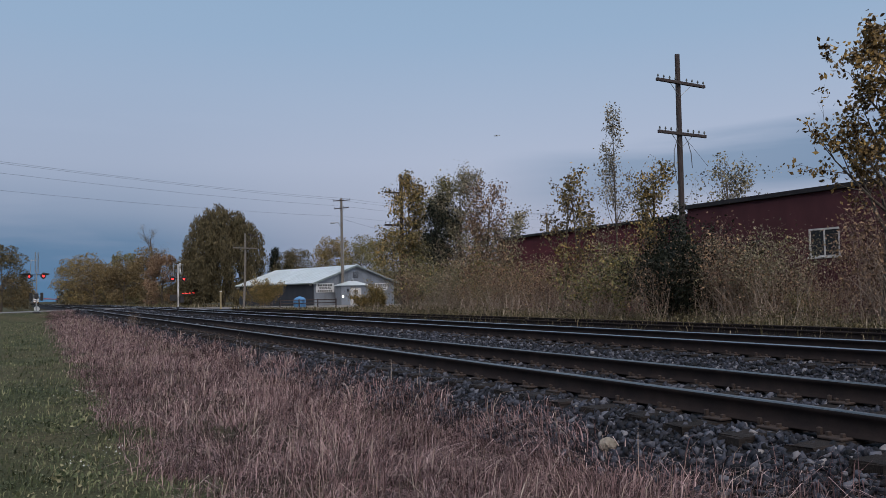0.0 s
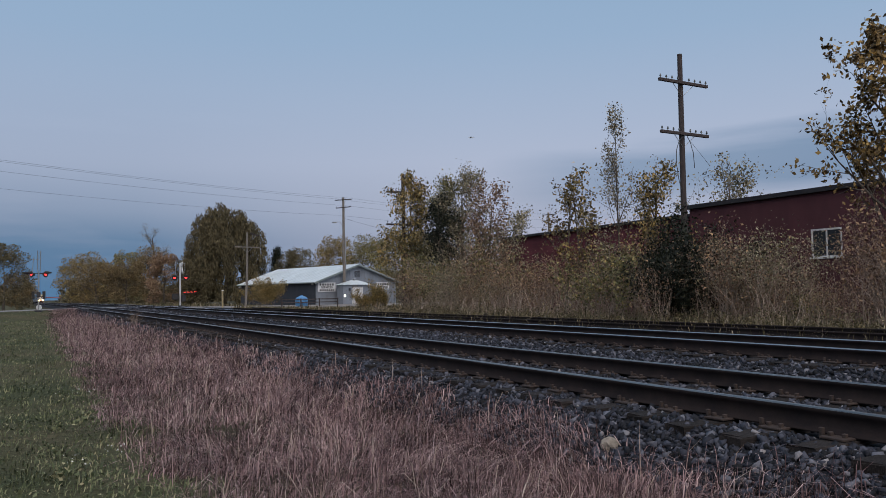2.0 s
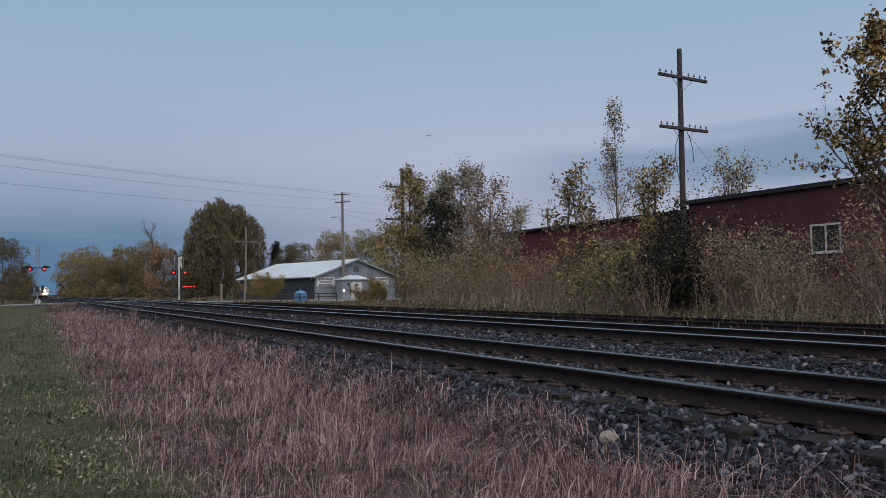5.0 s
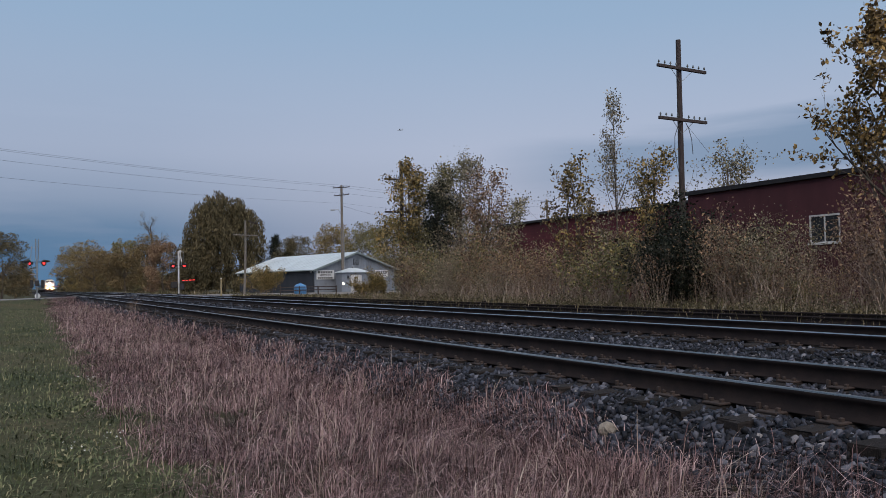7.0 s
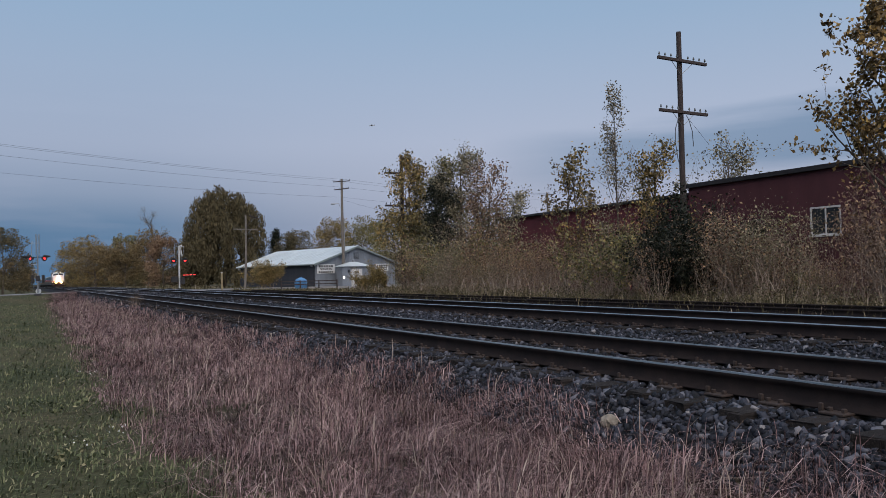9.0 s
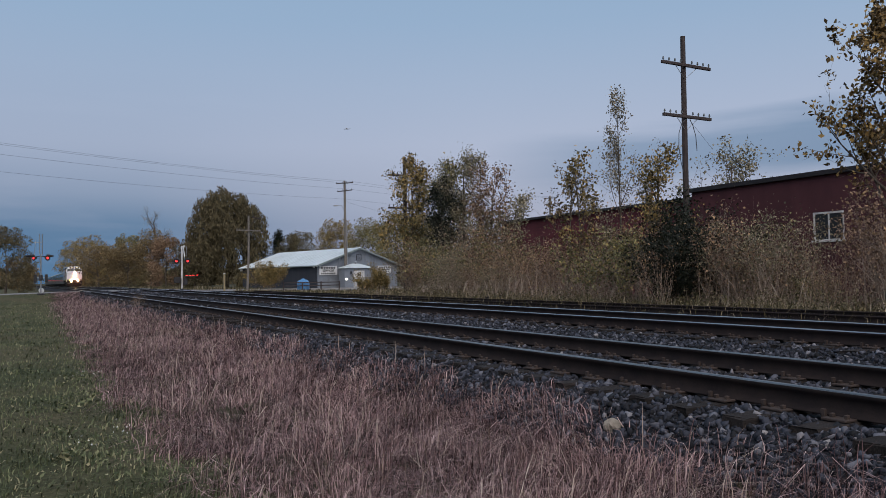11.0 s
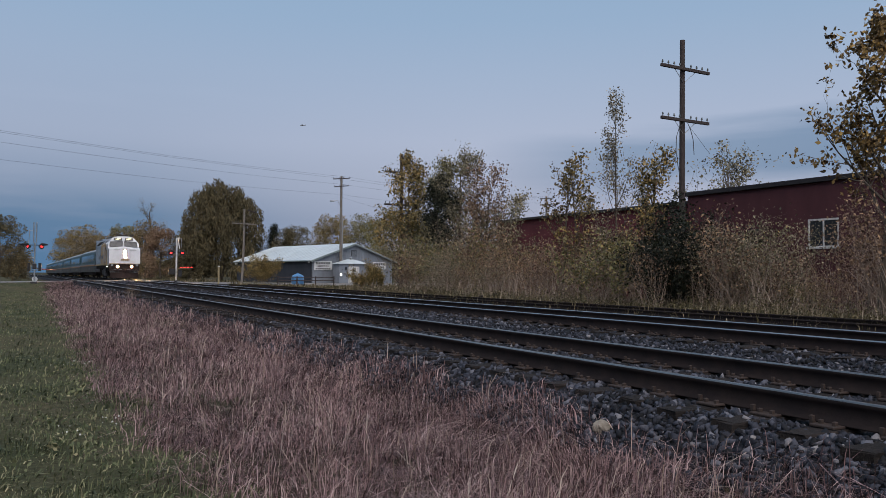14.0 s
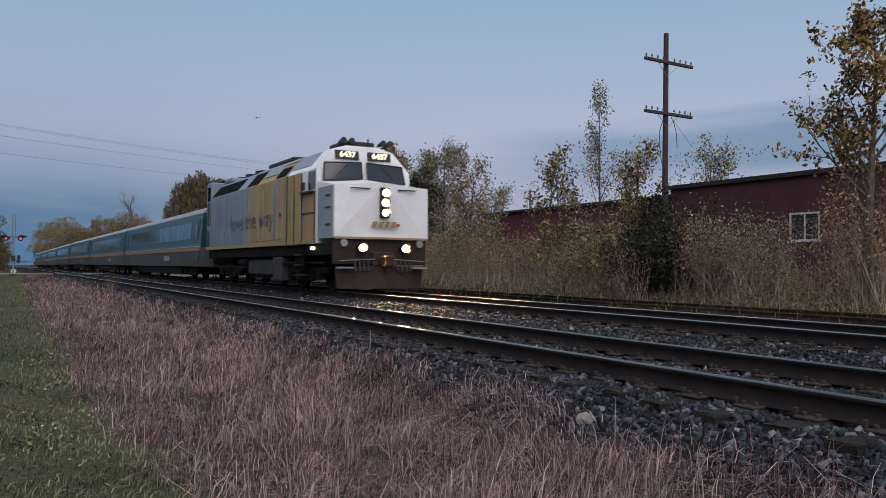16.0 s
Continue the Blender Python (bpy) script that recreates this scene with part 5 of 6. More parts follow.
def yard_things():
    x, y = by_bearing(17.65, 94)
    t = thing("water_tank", "blue plastic domed tank standing in the yard", "tank", pose(x, y, ground_z(x, y) + 0.02))
    bm = bmesh.new()
    prof = [(0.62, 0.0), (0.70, 0.05), (0.72, 0.75), (0.66, 0.95), (0.45, 1.12), (0.18, 1.2), (0.18, 1.28), (0.02, 1.3)]
    rings = [[bm.verts.new((rr * math.cos(a), rr * math.sin(a), z)) for a in np.linspace(0, 2 * math.pi, 20, endpoint=False)] for rr, z in prof]
    for a, b in zip(rings, rings[1:]):
        for i in range(20):
            bm.faces.new((a[i], a[(i + 1) % 20], b[(i + 1) % 20], b[i]))
    bm.faces.new(rings[0][::-1]), bm.faces.new(rings[-1])
    part("body", bm, M["blue_tank"], t)
    rods("band", [((0, 0, 0.40), (0, 0, 0.46), 0.735)], M["blue_tank"], t, sides=20)
    f = thing("rail_fence", "low wooden rail fence beside the tank", "fence", pose(x - 2.6, y - 1.0, ground_z(x, y)))
    for k in range(4):
        bx("post", (k * 2.2 - 0.06, k * 2.2 + 0.06, -0.06, 0.06, -0.2, 0.95), M["pole"], f)
    for z in (0.45, 0.8):
        bx("rail", (-0.1, 6.7, 0.062, 0.10, z, z + 0.1), M["pole"], f)
    m = thing("marker_post", "weathered yellow marker post beside the crossing", "post", pose(16.3, 74.6, ground_z(16.3, 74.6)))
    bx("post", (-0.07, 0.07, -0.07, 0.07, -0.2, 1.55), M["yellow_post"], m, bevel=0.015)
    bx("cap", (-0.08, 0.08, -0.08, 0.08, 1.551, 1.62), M["white_paint"], m)
    # old ties thrown down beside the siding
    t = thing("tie_pile", "low pile of dark discarded timber ties beside the siding", "timber pile", pose(18.4, 30.4, ground_z(18.4, 30.4) - 0.06, 0, 0, 28))
    for k, (px, py, pz, turn) in enumerate(((0, -0.35, 0.09, 4), (0.1, 0.0, 0.09, -3), (-0.1, 0.34, 0.09, 7), (0.05, 0.1, 0.275, 16))):
        ob = new("old_tie", tie_mesh(20 + k))
        ob.parent = t
        ob.matrix_basis = pose(px, py, pz + 0.09, 0, 0, turn)
    # pale boulder at the edge of the ballast
    bm = bmesh.new()
    bmesh.ops.create_icosphere(bm, subdivisions=3, radius=0.5)
    for v in bm.verts:
        n = noise.noise(v.co * 2.2) * 0.35 + noise.noise(v.co * 5.0) * 0.12
        v.co = Vector((v.co.x * 0.17, v.co.y * 0.13, v.co.z * 0.13)) * (1 + n)
    b = tagged(part("boulder", bm, M["boulder"]), "pale rough boulder at the foot of the ballast", "rock")
    b.location = (4.17, 5.15, ground_z(4.17, 5.15) + 0.02)


yard_things()


# ---------------------------------------------------------------- poles and wires
def insulators(parent, xs, z, y=0.0):
    for x in xs:
        bm = bmesh.new()
        rod(bm, (x, y, z), (x, y, z + 0.10), 0.014, sides=6)
        rod(bm, (x, y, z + 0.06), (x, y, z + 0.10), 0.042, 0.036, sides=8)
        rod(bm, (x, y, z + 0.098), (x, y, z + 0.155), 0.032, 0.022, sides=8)
        part("insulator", bm, M["insulator"], parent)


def crossarm(parent, z, half, count, lean=0.0, material="pole", off=0.0):
    arm = bx("crossarm", (-half, half, -0.055, 0.055, -0.06, 0.06), M[material], parent, bevel=0.01)
    arm.matrix_basis = pose(off, -0.17, z, 0, lean, 0)
    xs = [s * (0.30 + k * (half - 0.38) / max(1, count - 1)) for s in (-1, 1) for k in range(count)]
    insulators(arm, xs, 0.061)
    rods("brace", [((s * half * 0.42, 0.02, -0.06), (0.0, 0.09, -0.55), 0.012) for s in (-1, 1)], M["steel"], arm)
    return arm


def pole_body(t, height, r0, r1, bend=0.0, material="pole"):
    V, F = [], []
    pts = [Vector((bend * math.sin(k / 8 * math.pi), 0, -0.5 + (height + 0.5) * k / 8)) for k in range(9)]
    tube(V, F, pts, [r0 + (r1 - r0) * k / 8 for k in range(9)], 12)
    F2 = [tuple(f) for f in F]
    me = bpy.data.meshes.new("pole")
    n = len(V)
    me.from_pydata([tuple(v) for v in V], [], F2 + [tuple(range(n - 12, n))])
    return add_mesh("pole", me, M[material], t)


def strand(pts, radius, name, parent):
    V, F = [], []
    tube(V, F, [Vector(p) for p in pts], [radius] * len(pts), 4)
    return add_mesh(name, array_mesh(name, [tuple(v) for v in V], F, True), M["wire"], parent)


def telegraph_poles():
    x, y = 23.6, 24.2
    g = ground_z(x, y)
    t = thing("telegraph_pole", "old wooden telegraph pole with two crossarms and glass insulators", "utility pole", pose(x, y, g, 0, 0.4, 0))
    pole_body(t, 10.35 - g, 0.135, 0.098)
    crossarm(t, 9.13 - g, 1.30, 4, 1.0)
    crossarm(t, 7.05 - g, 1.28, 4, 0.5)
    strand([(-0.1, -0.2, 6.95 - g), (-0.34, -0.2, 6.75 - g), (-0.50, -0.2, 6.35 - g), (-0.52, -0.2, 5.8 - g), (-0.42, -0.2, 5.2 - g), (-0.30, -0.2, 4.8 - g)], 0.014, "hanging_wire", t)
    strand([(0.1, -0.2, 6.95 - g), (0.26, -0.2, 6.7 - g), (0.40, -0.2, 6.3 - g), (0.45, -0.2, 5.7 - g)], 0.014, "hanging_wire", t)
    strand([(0.1, -0.2, 6.9 - g), (0.6, -0.25, 6.4 - g), (1.15, -0.3, 5.85 - g)], 0.006, "hanging_wire", t)
    x, y = by_bearing(24.85, 53.5)
    g = ground_z(x, y)
    t = thing("telegraph_pole", "telegraph pole overgrown by a golden poplar", "utility pole", pose(x, y, g))
    pole_body(t, 8.75 - g, 0.16, 0.115)
    crossarm(t, 7.5 - g, 1.30, 4)
    crossarm(t, 5.35 - g, 1.30, 4)
    x, y = 20.6, 83.6
    g = ground_z(x, y)
    t = thing("telegraph_pole", "leaning telegraph pole with a broken upper crossarm", "utility pole", pose(x, y, g, 0, 1.5, 0))
    pole_body(t, 7.4 - g, 0.13, 0.10, 0.08, "pole_pale")
    crossarm(t, 5.85 - g, 1.28, 4, 0, "pole_pale")
    crossarm(t, 7.2 - g, 0.45, 1, 14, "pole", 0.72)
    rods("stay", [((0.0, 0.0, 5.9 - g), (0.65, -0.1, 7.1 - g), 0.03)], M["pole"], t)
    x, y = by_bearing(38.1, 72)
    t = thing("telegraph_pole", "distant utility pole behind the brick wing", "utility pole", pose(x, y, -0.5, 0, 0, 30))
    pole_body(t, 8.1, 0.15, 0.11)
    crossarm(t, 7.75, 0.85, 2)
    crossarm(t, 7.2, 0.75, 2)


telegraph_poles()
LINE_A, LINE_B, LINE_C = Vector((40.75, 108.35, 0)), Vector((-43.5, 58.0, 0)), Vector((83.0, 118.0, 0))


def power_line():
    yaw = math.degrees(math.atan2(LINE_A.y - LINE_B.y, LINE_A.x - LINE_B.x)) + 90
    heights = []
    for k, (p, label) in enumerate(((LINE_A, "tall wooden power pole with a street lamp beside the shed"), (LINE_B, "tall wooden power pole beside the road"), (LINE_C, "tall wooden power pole behind the trees"))):
        g = ground_z(p.x, p.y)
        t = thing("power_pole", label, "utility pole", pose(p.x, p.y, g, 0, 0, -18))
        top = 14.6 - g
        pole_body(t, top, 0.23, 0.16, 0.0, "pole_pale")
        crossarm(t, top - 0.35, 1.2, 2, -4)
        crossarm(t, top - 1.45, 1.05, 2, -6)
        rods("conduit", [((0.27, 0, 0.0), (0.22, 0, 9.5), 0.06)], M["steel"], t)
        if k == 0:
            lamp = rods("lamp_arm", [((-0.15, 0, 11.1), (-0.5, -0.1, 11.75), 0.035), ((-0.5, -0.1, 11.75), (-1.0, -0.2, 11.72), 0.035)], M["steel"], t)
            bx("lamp_head", (-1.6, -0.95, -0.35, -0.05, 11.58, 11.75), M["steel"], lamp, "unlit grey street lamp head", 0.04)
            rods("service_bracket", [((0, 0, 11.9), (0.0, -0.8, 11.85), 0.03), ((0, 0, 10.6), (0.0, -0.7, 10.6), 0.03)], M["steel"], t)
    across = Vector((LINE_A.y - LINE_B.y, LINE_B.x - LINE_A.x, 0)).normalized()

    def span(p, q, off, z, sag, z2=None):
        ob = thing("overhead_wire", "thin dark overhead wire between the power poles", "wire", group="overhead wires")
        z2 = z if z2 is None else z2
        pts = [p.lerp(q, s / 24) + across * off + Vector((0, 0, z + (z2 - z) * s / 24 - sag * 4 * (s / 24) * (1 - s / 24))) for s in range(25)]
        strand(pts, 0.011, "strand", ob)

    for off, z, sag in ((-1.0, 14.45, 0.9), (1.0, 14.45, 1.1), (0.5, 13.4, 1.0), (0.0, 12.0, 1.1)):
        span(LINE_A, LINE_B, off, z, sag)
        span(LINE_A, LINE_C, off, z, 0.6)
    span(LINE_A, LINE_C, 0.2, 11.6, 1.6, 8.5)


power_line()


# ---------------------------------------------------------------- level crossing
def crossing_signals():
    x, y = 1.30, 73.2
    t = thing("crossing_signal", "level crossing mast with red flashing lamps and a lattice top", "crossing signal", pose(x, y, ground_z(x, y), 0, 0, 78))
    rods("mast", [((0, 0, -0.3), (0, 0, 3.3), 0.055)], M["steel"], t, "silver painted mast")
    rods("lattice_top", [((sx, sy, 3.25), (sx, sy, 4.95), 0.018) for sx in (-0.11, 0.11) for sy in (-0.11, 0.11)] +
               [((-0.11 * (1 if k % 2 else -1), -0.11, 3.3 + k * 0.2), (0.11 * (1 if k % 2 else -1), -0.11, 3.5 + k * 0.2), 0.012) for k in range(8)] +
               [((-0.11, -0.11 * (1 if k % 2 else -1), 3.3 + k * 0.2), (-0.11, 0.11 * (1 if k % 2 else -1), 3.5 + k * 0.2), 0.012) for k in range(8)], M["steel"], t, sides=5)
    rods("side_rod", [((0.1, 0.5, 3.1), (0.1, 0.42, 4.4), 0.025)], M["steel"], t)
    for z in (4.25, 2.5, 2.1):
        rods("side_bracket", [((0.1, 0, z), (0.1, 0.5, z), 0.02)], M["steel"], t)
    # each lamp head is turned outwards, along the road, under a long hood
    for s in (-1, 1):
        arm = rods("lamp_arm", [((0, 0, 3.1), (0, s * 0.5, 3.1), 0.035)], M["black"], t)
        n, p = Vector((-0.62, s * 0.78, 0)), Vector((-0.06, s * 0.50, 3.0))
        disc = rods("target_disc", [(p, p + n * 0.025, 0.24)], M["tank_grey"], arm, sides=20)
        rods("lens", [(p + n * 0.026, p + n * 0.05, 0.11)], M["red_lamp"], disc, "glowing red signal lens", sides=16)
        rods("hood", [(p + n * 0.03 + Vector((0, 0, 0.16)), p + n * 0.62 + Vector((0, 0, 0.13)), 0.13, 0.07)], M["black"], disc)
        rods("lamp_body", [(p - n * 0.02, p - n * 0.22, 0.17, 0.10)], M["black"], disc, sides=14)
    bx("gate_box", (-0.12, 0.12, -0.14, 0.14, 1.15, 1.6), M["tank_grey"], t, "grey gate mechanism box", 0.03)
    for s in (-1, 1):
        bx("counterweight", (-0.12, 0.12, s * 0.40 - 0.10, s * 0.40 + 0.10, 1.0, 1.65), M["black"], t, bevel=0.02)
        rods("counterweight_arm", [((0, s * 0.13, 1.4), (0, s * 0.40, 1.4), 0.03)], M["steel"], t)
    rods("gate_arm", [((0.5, -0.5, 1.15), (6.4, -0.5, 1.10), 0.05, 0.03)], M["red_white"], t, "red and white gate arm, lowered")
    rods("bell", [((0.1, 0, 0.35), (0.26, 0, 0.35), 0.2)], M["sign_white"], t, sides=14)
    bx("base", (-0.25, 0.25, -0.25, 0.25, -0.3, 0.12), M["tank_grey"], t, bevel=0.02)

    x, y = 14.2, 84.2
    t = thing("crossing_signal", "level crossing mast with lit red lamps, crossbuck and lowered gate", "crossing signal", pose(x, y, ground_z(x, y), 0, 0, 0))
    rods("mast", [((0, 0, -0.3), (0, 0, 4.4), 0.085)], M["white_paint"], t, "pale painted mast")
    for s in (-1, 1):
        arm = rods("lamp_arm", [((0, 0, 2.95), (s * 0.7, 0, 2.95), 0.035)], M["black"], t)
        disc = rods("target_disc", [((s * 0.55, -0.08, 2.9), (s * 0.55, -0.105, 2.9), 0.28)], M["black"], arm, sides=20)
        rods("lens", [((s * 0.55, -0.106, 2.9), (s * 0.55, -0.13, 2.9), 0.12)], M["red_lamp"], disc, "glowing red signal lens", sides=16)
        rods("hood", [((s * 0.55, -0.13, 3.06), (s * 0.55, -0.4, 3.02), 0.15, 0.11)], M["black"], disc)
    for a in (-1, 1):
        cb = bx("crossbuck_board", (-0.02, 0.02, -0.75, 0.75, -0.1, 0.1), M["sign_white"], t, "white crossbuck board")
        cb.matrix_basis = pose(0.13 + a * 0.025, -0.25, 3.85, a * 48, 0, 0)
    rods("antenna", [((-0.45, 0, 2.9), (-0.45, 0, 4.6), 0.02), ((0, 0, 4.3), (0.5, 0, 4.3), 0.03), ((0.45, 0, 4.3), (0.45, 0, 3.4), 0.02)], M["steel"], t)
    bx("gate_box", (-0.75, -0.15, -0.25, 0.25, 0.7, 1.3), M["black"], t, "dark gate mechanism box", 0.03)
    bx("relay_box", (0.12, 0.5, -0.2, 0.2, 0.5, 1.2), M["tank_grey"], t, bevel=0.02)
    arm = rods("gate_arm", [((0.2, -0.3, 1.3), (0.2, -7.4, 1.3), 0.06, 0.035)], M["pilot"], t, "lowered weathered gate arm with red lamps")
    for k in range(4):
        rods("gate_lamp", [((0.1, -1.6 - k * 1.75, 1.42), (0.3, -1.6 - k * 1.75, 1.42), 0.022)], M["red_lamp"], arm, "small glowing red gate lamp")
    bx("base", (-0.3, 0.3, -0.3, 0.3, -0.3, 0.12), M["tank_grey"], t, bevel=0.02)
    # timber crossing panels between the rails
    c = thing("crossing_panels", "worn timber crossing planks between the rails", "crossing planks", kind="structure")
    for rails, z in ((NEAR_RAILS, 0.0), (FAR_RAILS, FAR_Z)):
        for k in range(4):
            x0 = rails[0] + 0.10 + k * 0.33
            bx("plank", (x0, x0 + 0.31, ROAD_Y0, ROAD_Y1, z - 0.15, z - 0.012), M["tie"], c)


crossing_signals()


# ---------------------------------------------------------------- train
TRAIN_X, TRAIN_SPEED, TRAIN_Y16 = sum(FAR_RAILS) / 2, 34.229, 21.749
SIDE = [(-1.55, 1.45), (-1.55, 3.72), (-1.02, 4.36), (-0.55, 4.50), (0.55, 4.50), (1.02, 4.36), (1.55, 3.72), (1.55, 1.45)]


def chamfer_panel(name, y0, y1, s0, s1, material, parent, label="", out=0.025):
    """A panel set on the sloping shoulder of the carbody, on both sides of it."""
    a, b = Vector((-1.55, 0, 3.72)), Vector((-1.02, 0, 4.36))
    n = Vector((-0.77, 0, 0.64))
    first = None
    for side in (1, -1):
        bm = bmesh.new()
        pts = []
        for s, y in ((s0, y0), (s0, y1), (s1, y1), (s1, y0)):
            p = a.lerp(b, s)
            pts.append(Vector((p.x, y, p.z)))
        lo = [bm.verts.new(p - n * 0.02) for p in pts]
        hi = [bm.verts.new(p + n * out) for p in pts]
        bm.faces.new(lo[::-1]), bm.faces.new(hi)
        for i in range(4):
            bm.faces.new((lo[i], lo[(i + 1) % 4], hi[(i + 1) % 4], hi[i]))
        if side < 0:
            bmesh.ops.scale(bm, vec=(-1, 1, 1), verts=bm.verts)
        ob = part(name, bm, material, parent, label)
        first = first or ob
    return first


WHEEL = {}


def wheel_mesh(radius):
    if radius not in WHEEL:
        bm = bmesh.new()
        rod(bm, (-0.065, 0, 0), (0.065, 0, 0), radius, sides=28)
        rod(bm, (0.065, 0, 0), (0.095, 0, 0), radius + 0.028, sides=28)
        rod(bm, (-0.085, 0, 0), (-0.06, 0, 0), radius * 0.35, sides=14)
        me = bpy.data.meshes.new("wheel")
        bmesh.ops.recalc_face_normals(bm, faces=bm.faces)
        bm.to_mesh(me)
        bm.free()
        me.materials.append(M["under"].m)
        WHEEL[radius] = me
    return WHEEL[radius]


def bogie(parent, y, base, radius, material="under", width=1.08):
    """A two-axle truck: side frames, bolster, springs, axles and wheels."""
    bm = bmesh.new()
    for s in (-1, 1):
        box(bm, s * width - 0.08, s * width + 0.08, y - base * 0.74, y + base * 0.74, radius + 0.02, radius + 0.22, 0.03)
        box(bm, s * width - 0.07, s * width + 0.07, y - base * 0.30, y + base * 0.30, radius - 0.22, radius + 0.05, 0.03)
        for a in (-1, 1):
            box(bm, s * width - 0.13, s * width + 0.13, y + a * base / 2 - 0.17, y + a * base / 2 + 0.17, radius - 0.17, radius + 0.17, 0.03)
            rod(bm, (s * (width + 0.05), y + a * 0.3, radius - 0.1), (s * (width + 0.05), y + a * 0.3, radius + 0.32), 0.10, sides=10)
    box(bm, -width, width, y - 0.25, y + 0.25, radius - 0.05, radius + 0.30, 0.03)
    b = part("bogie", bm, M[material], parent)
    for a in (-1, 1):
        rods("axle", [((-0.8, y + a * base / 2, radius), (0.8, y + a * base / 2, radius), 0.08)], M["under"], b)
        for s in (-1, 1):
            ob = new("wheel", wheel_mesh(radius))
            ob.parent = b
            ob.matrix_basis = pose(s * 0.755, y + a * base / 2, radius, 0, 0, 180 if s > 0 else 0)
    return b


def loft(name, outlines, material, parent, label=""):
    """A closed shell through outlines of equal length, given as lists of points."""
    bm = bmesh.new()
    rings = [[bm.verts.new(p) for p in o] for o in outlines]
    n = len(rings[0])
    for a, b in zip(rings, rings[1:]):
        for i in range(n):
            j = (i + 1) % n
            bm.faces.new((a[i], a[j], b[j], b[i]))
    bm.faces.new(rings[0][::-1]), bm.faces.new(rings[-1])
    return part(name, bm, material, parent, label)


def quad_plate(name, pts, thick, material, parent, label=""):
    """A thin plate on four corners, thickened along its normal."""
    bm = bmesh.new()
    p = [Vector(q) for q in pts]
    n = (p[1] - p[0]).cross(p[3] - p[0]).normalized() * thick
    lo, hi = [bm.verts.new(q) for q in p], [bm.verts.new(q + n) for q in p]
    bm.faces.new(lo[::-1]), bm.faces.new(hi)
    for i in range(4):
        bm.faces.new((lo[i], lo[(i + 1) % 4], hi[(i + 1) % 4], hi[i]))
    return part(name, bm, material, parent, label)


def lamp_tube(at, radius, length, parent):
    """An open tube round a lamp, towards -y, added to narrow its beam."""
    bm = bmesh.new()
    rings = [[bm.verts.new((at[0] + q * math.cos(a), at[1] + y, at[2] + q * math.sin(a))) for a in np.linspace(0, 2 * math.pi, 20, endpoint=False)]
             for q, y in ((radius, 0.0), (radius, -length), (radius + 0.012, -length), (radius + 0.012, 0.0))]
    for a, b in zip(rings, rings[1:] + rings[:1]):
        for i in range(20):
            bm.faces.new((a[i], a[(i + 1) % 20], b[(i + 1) % 20], b[i]))
    return part("lamp_tube", bm, M["grille"], parent)


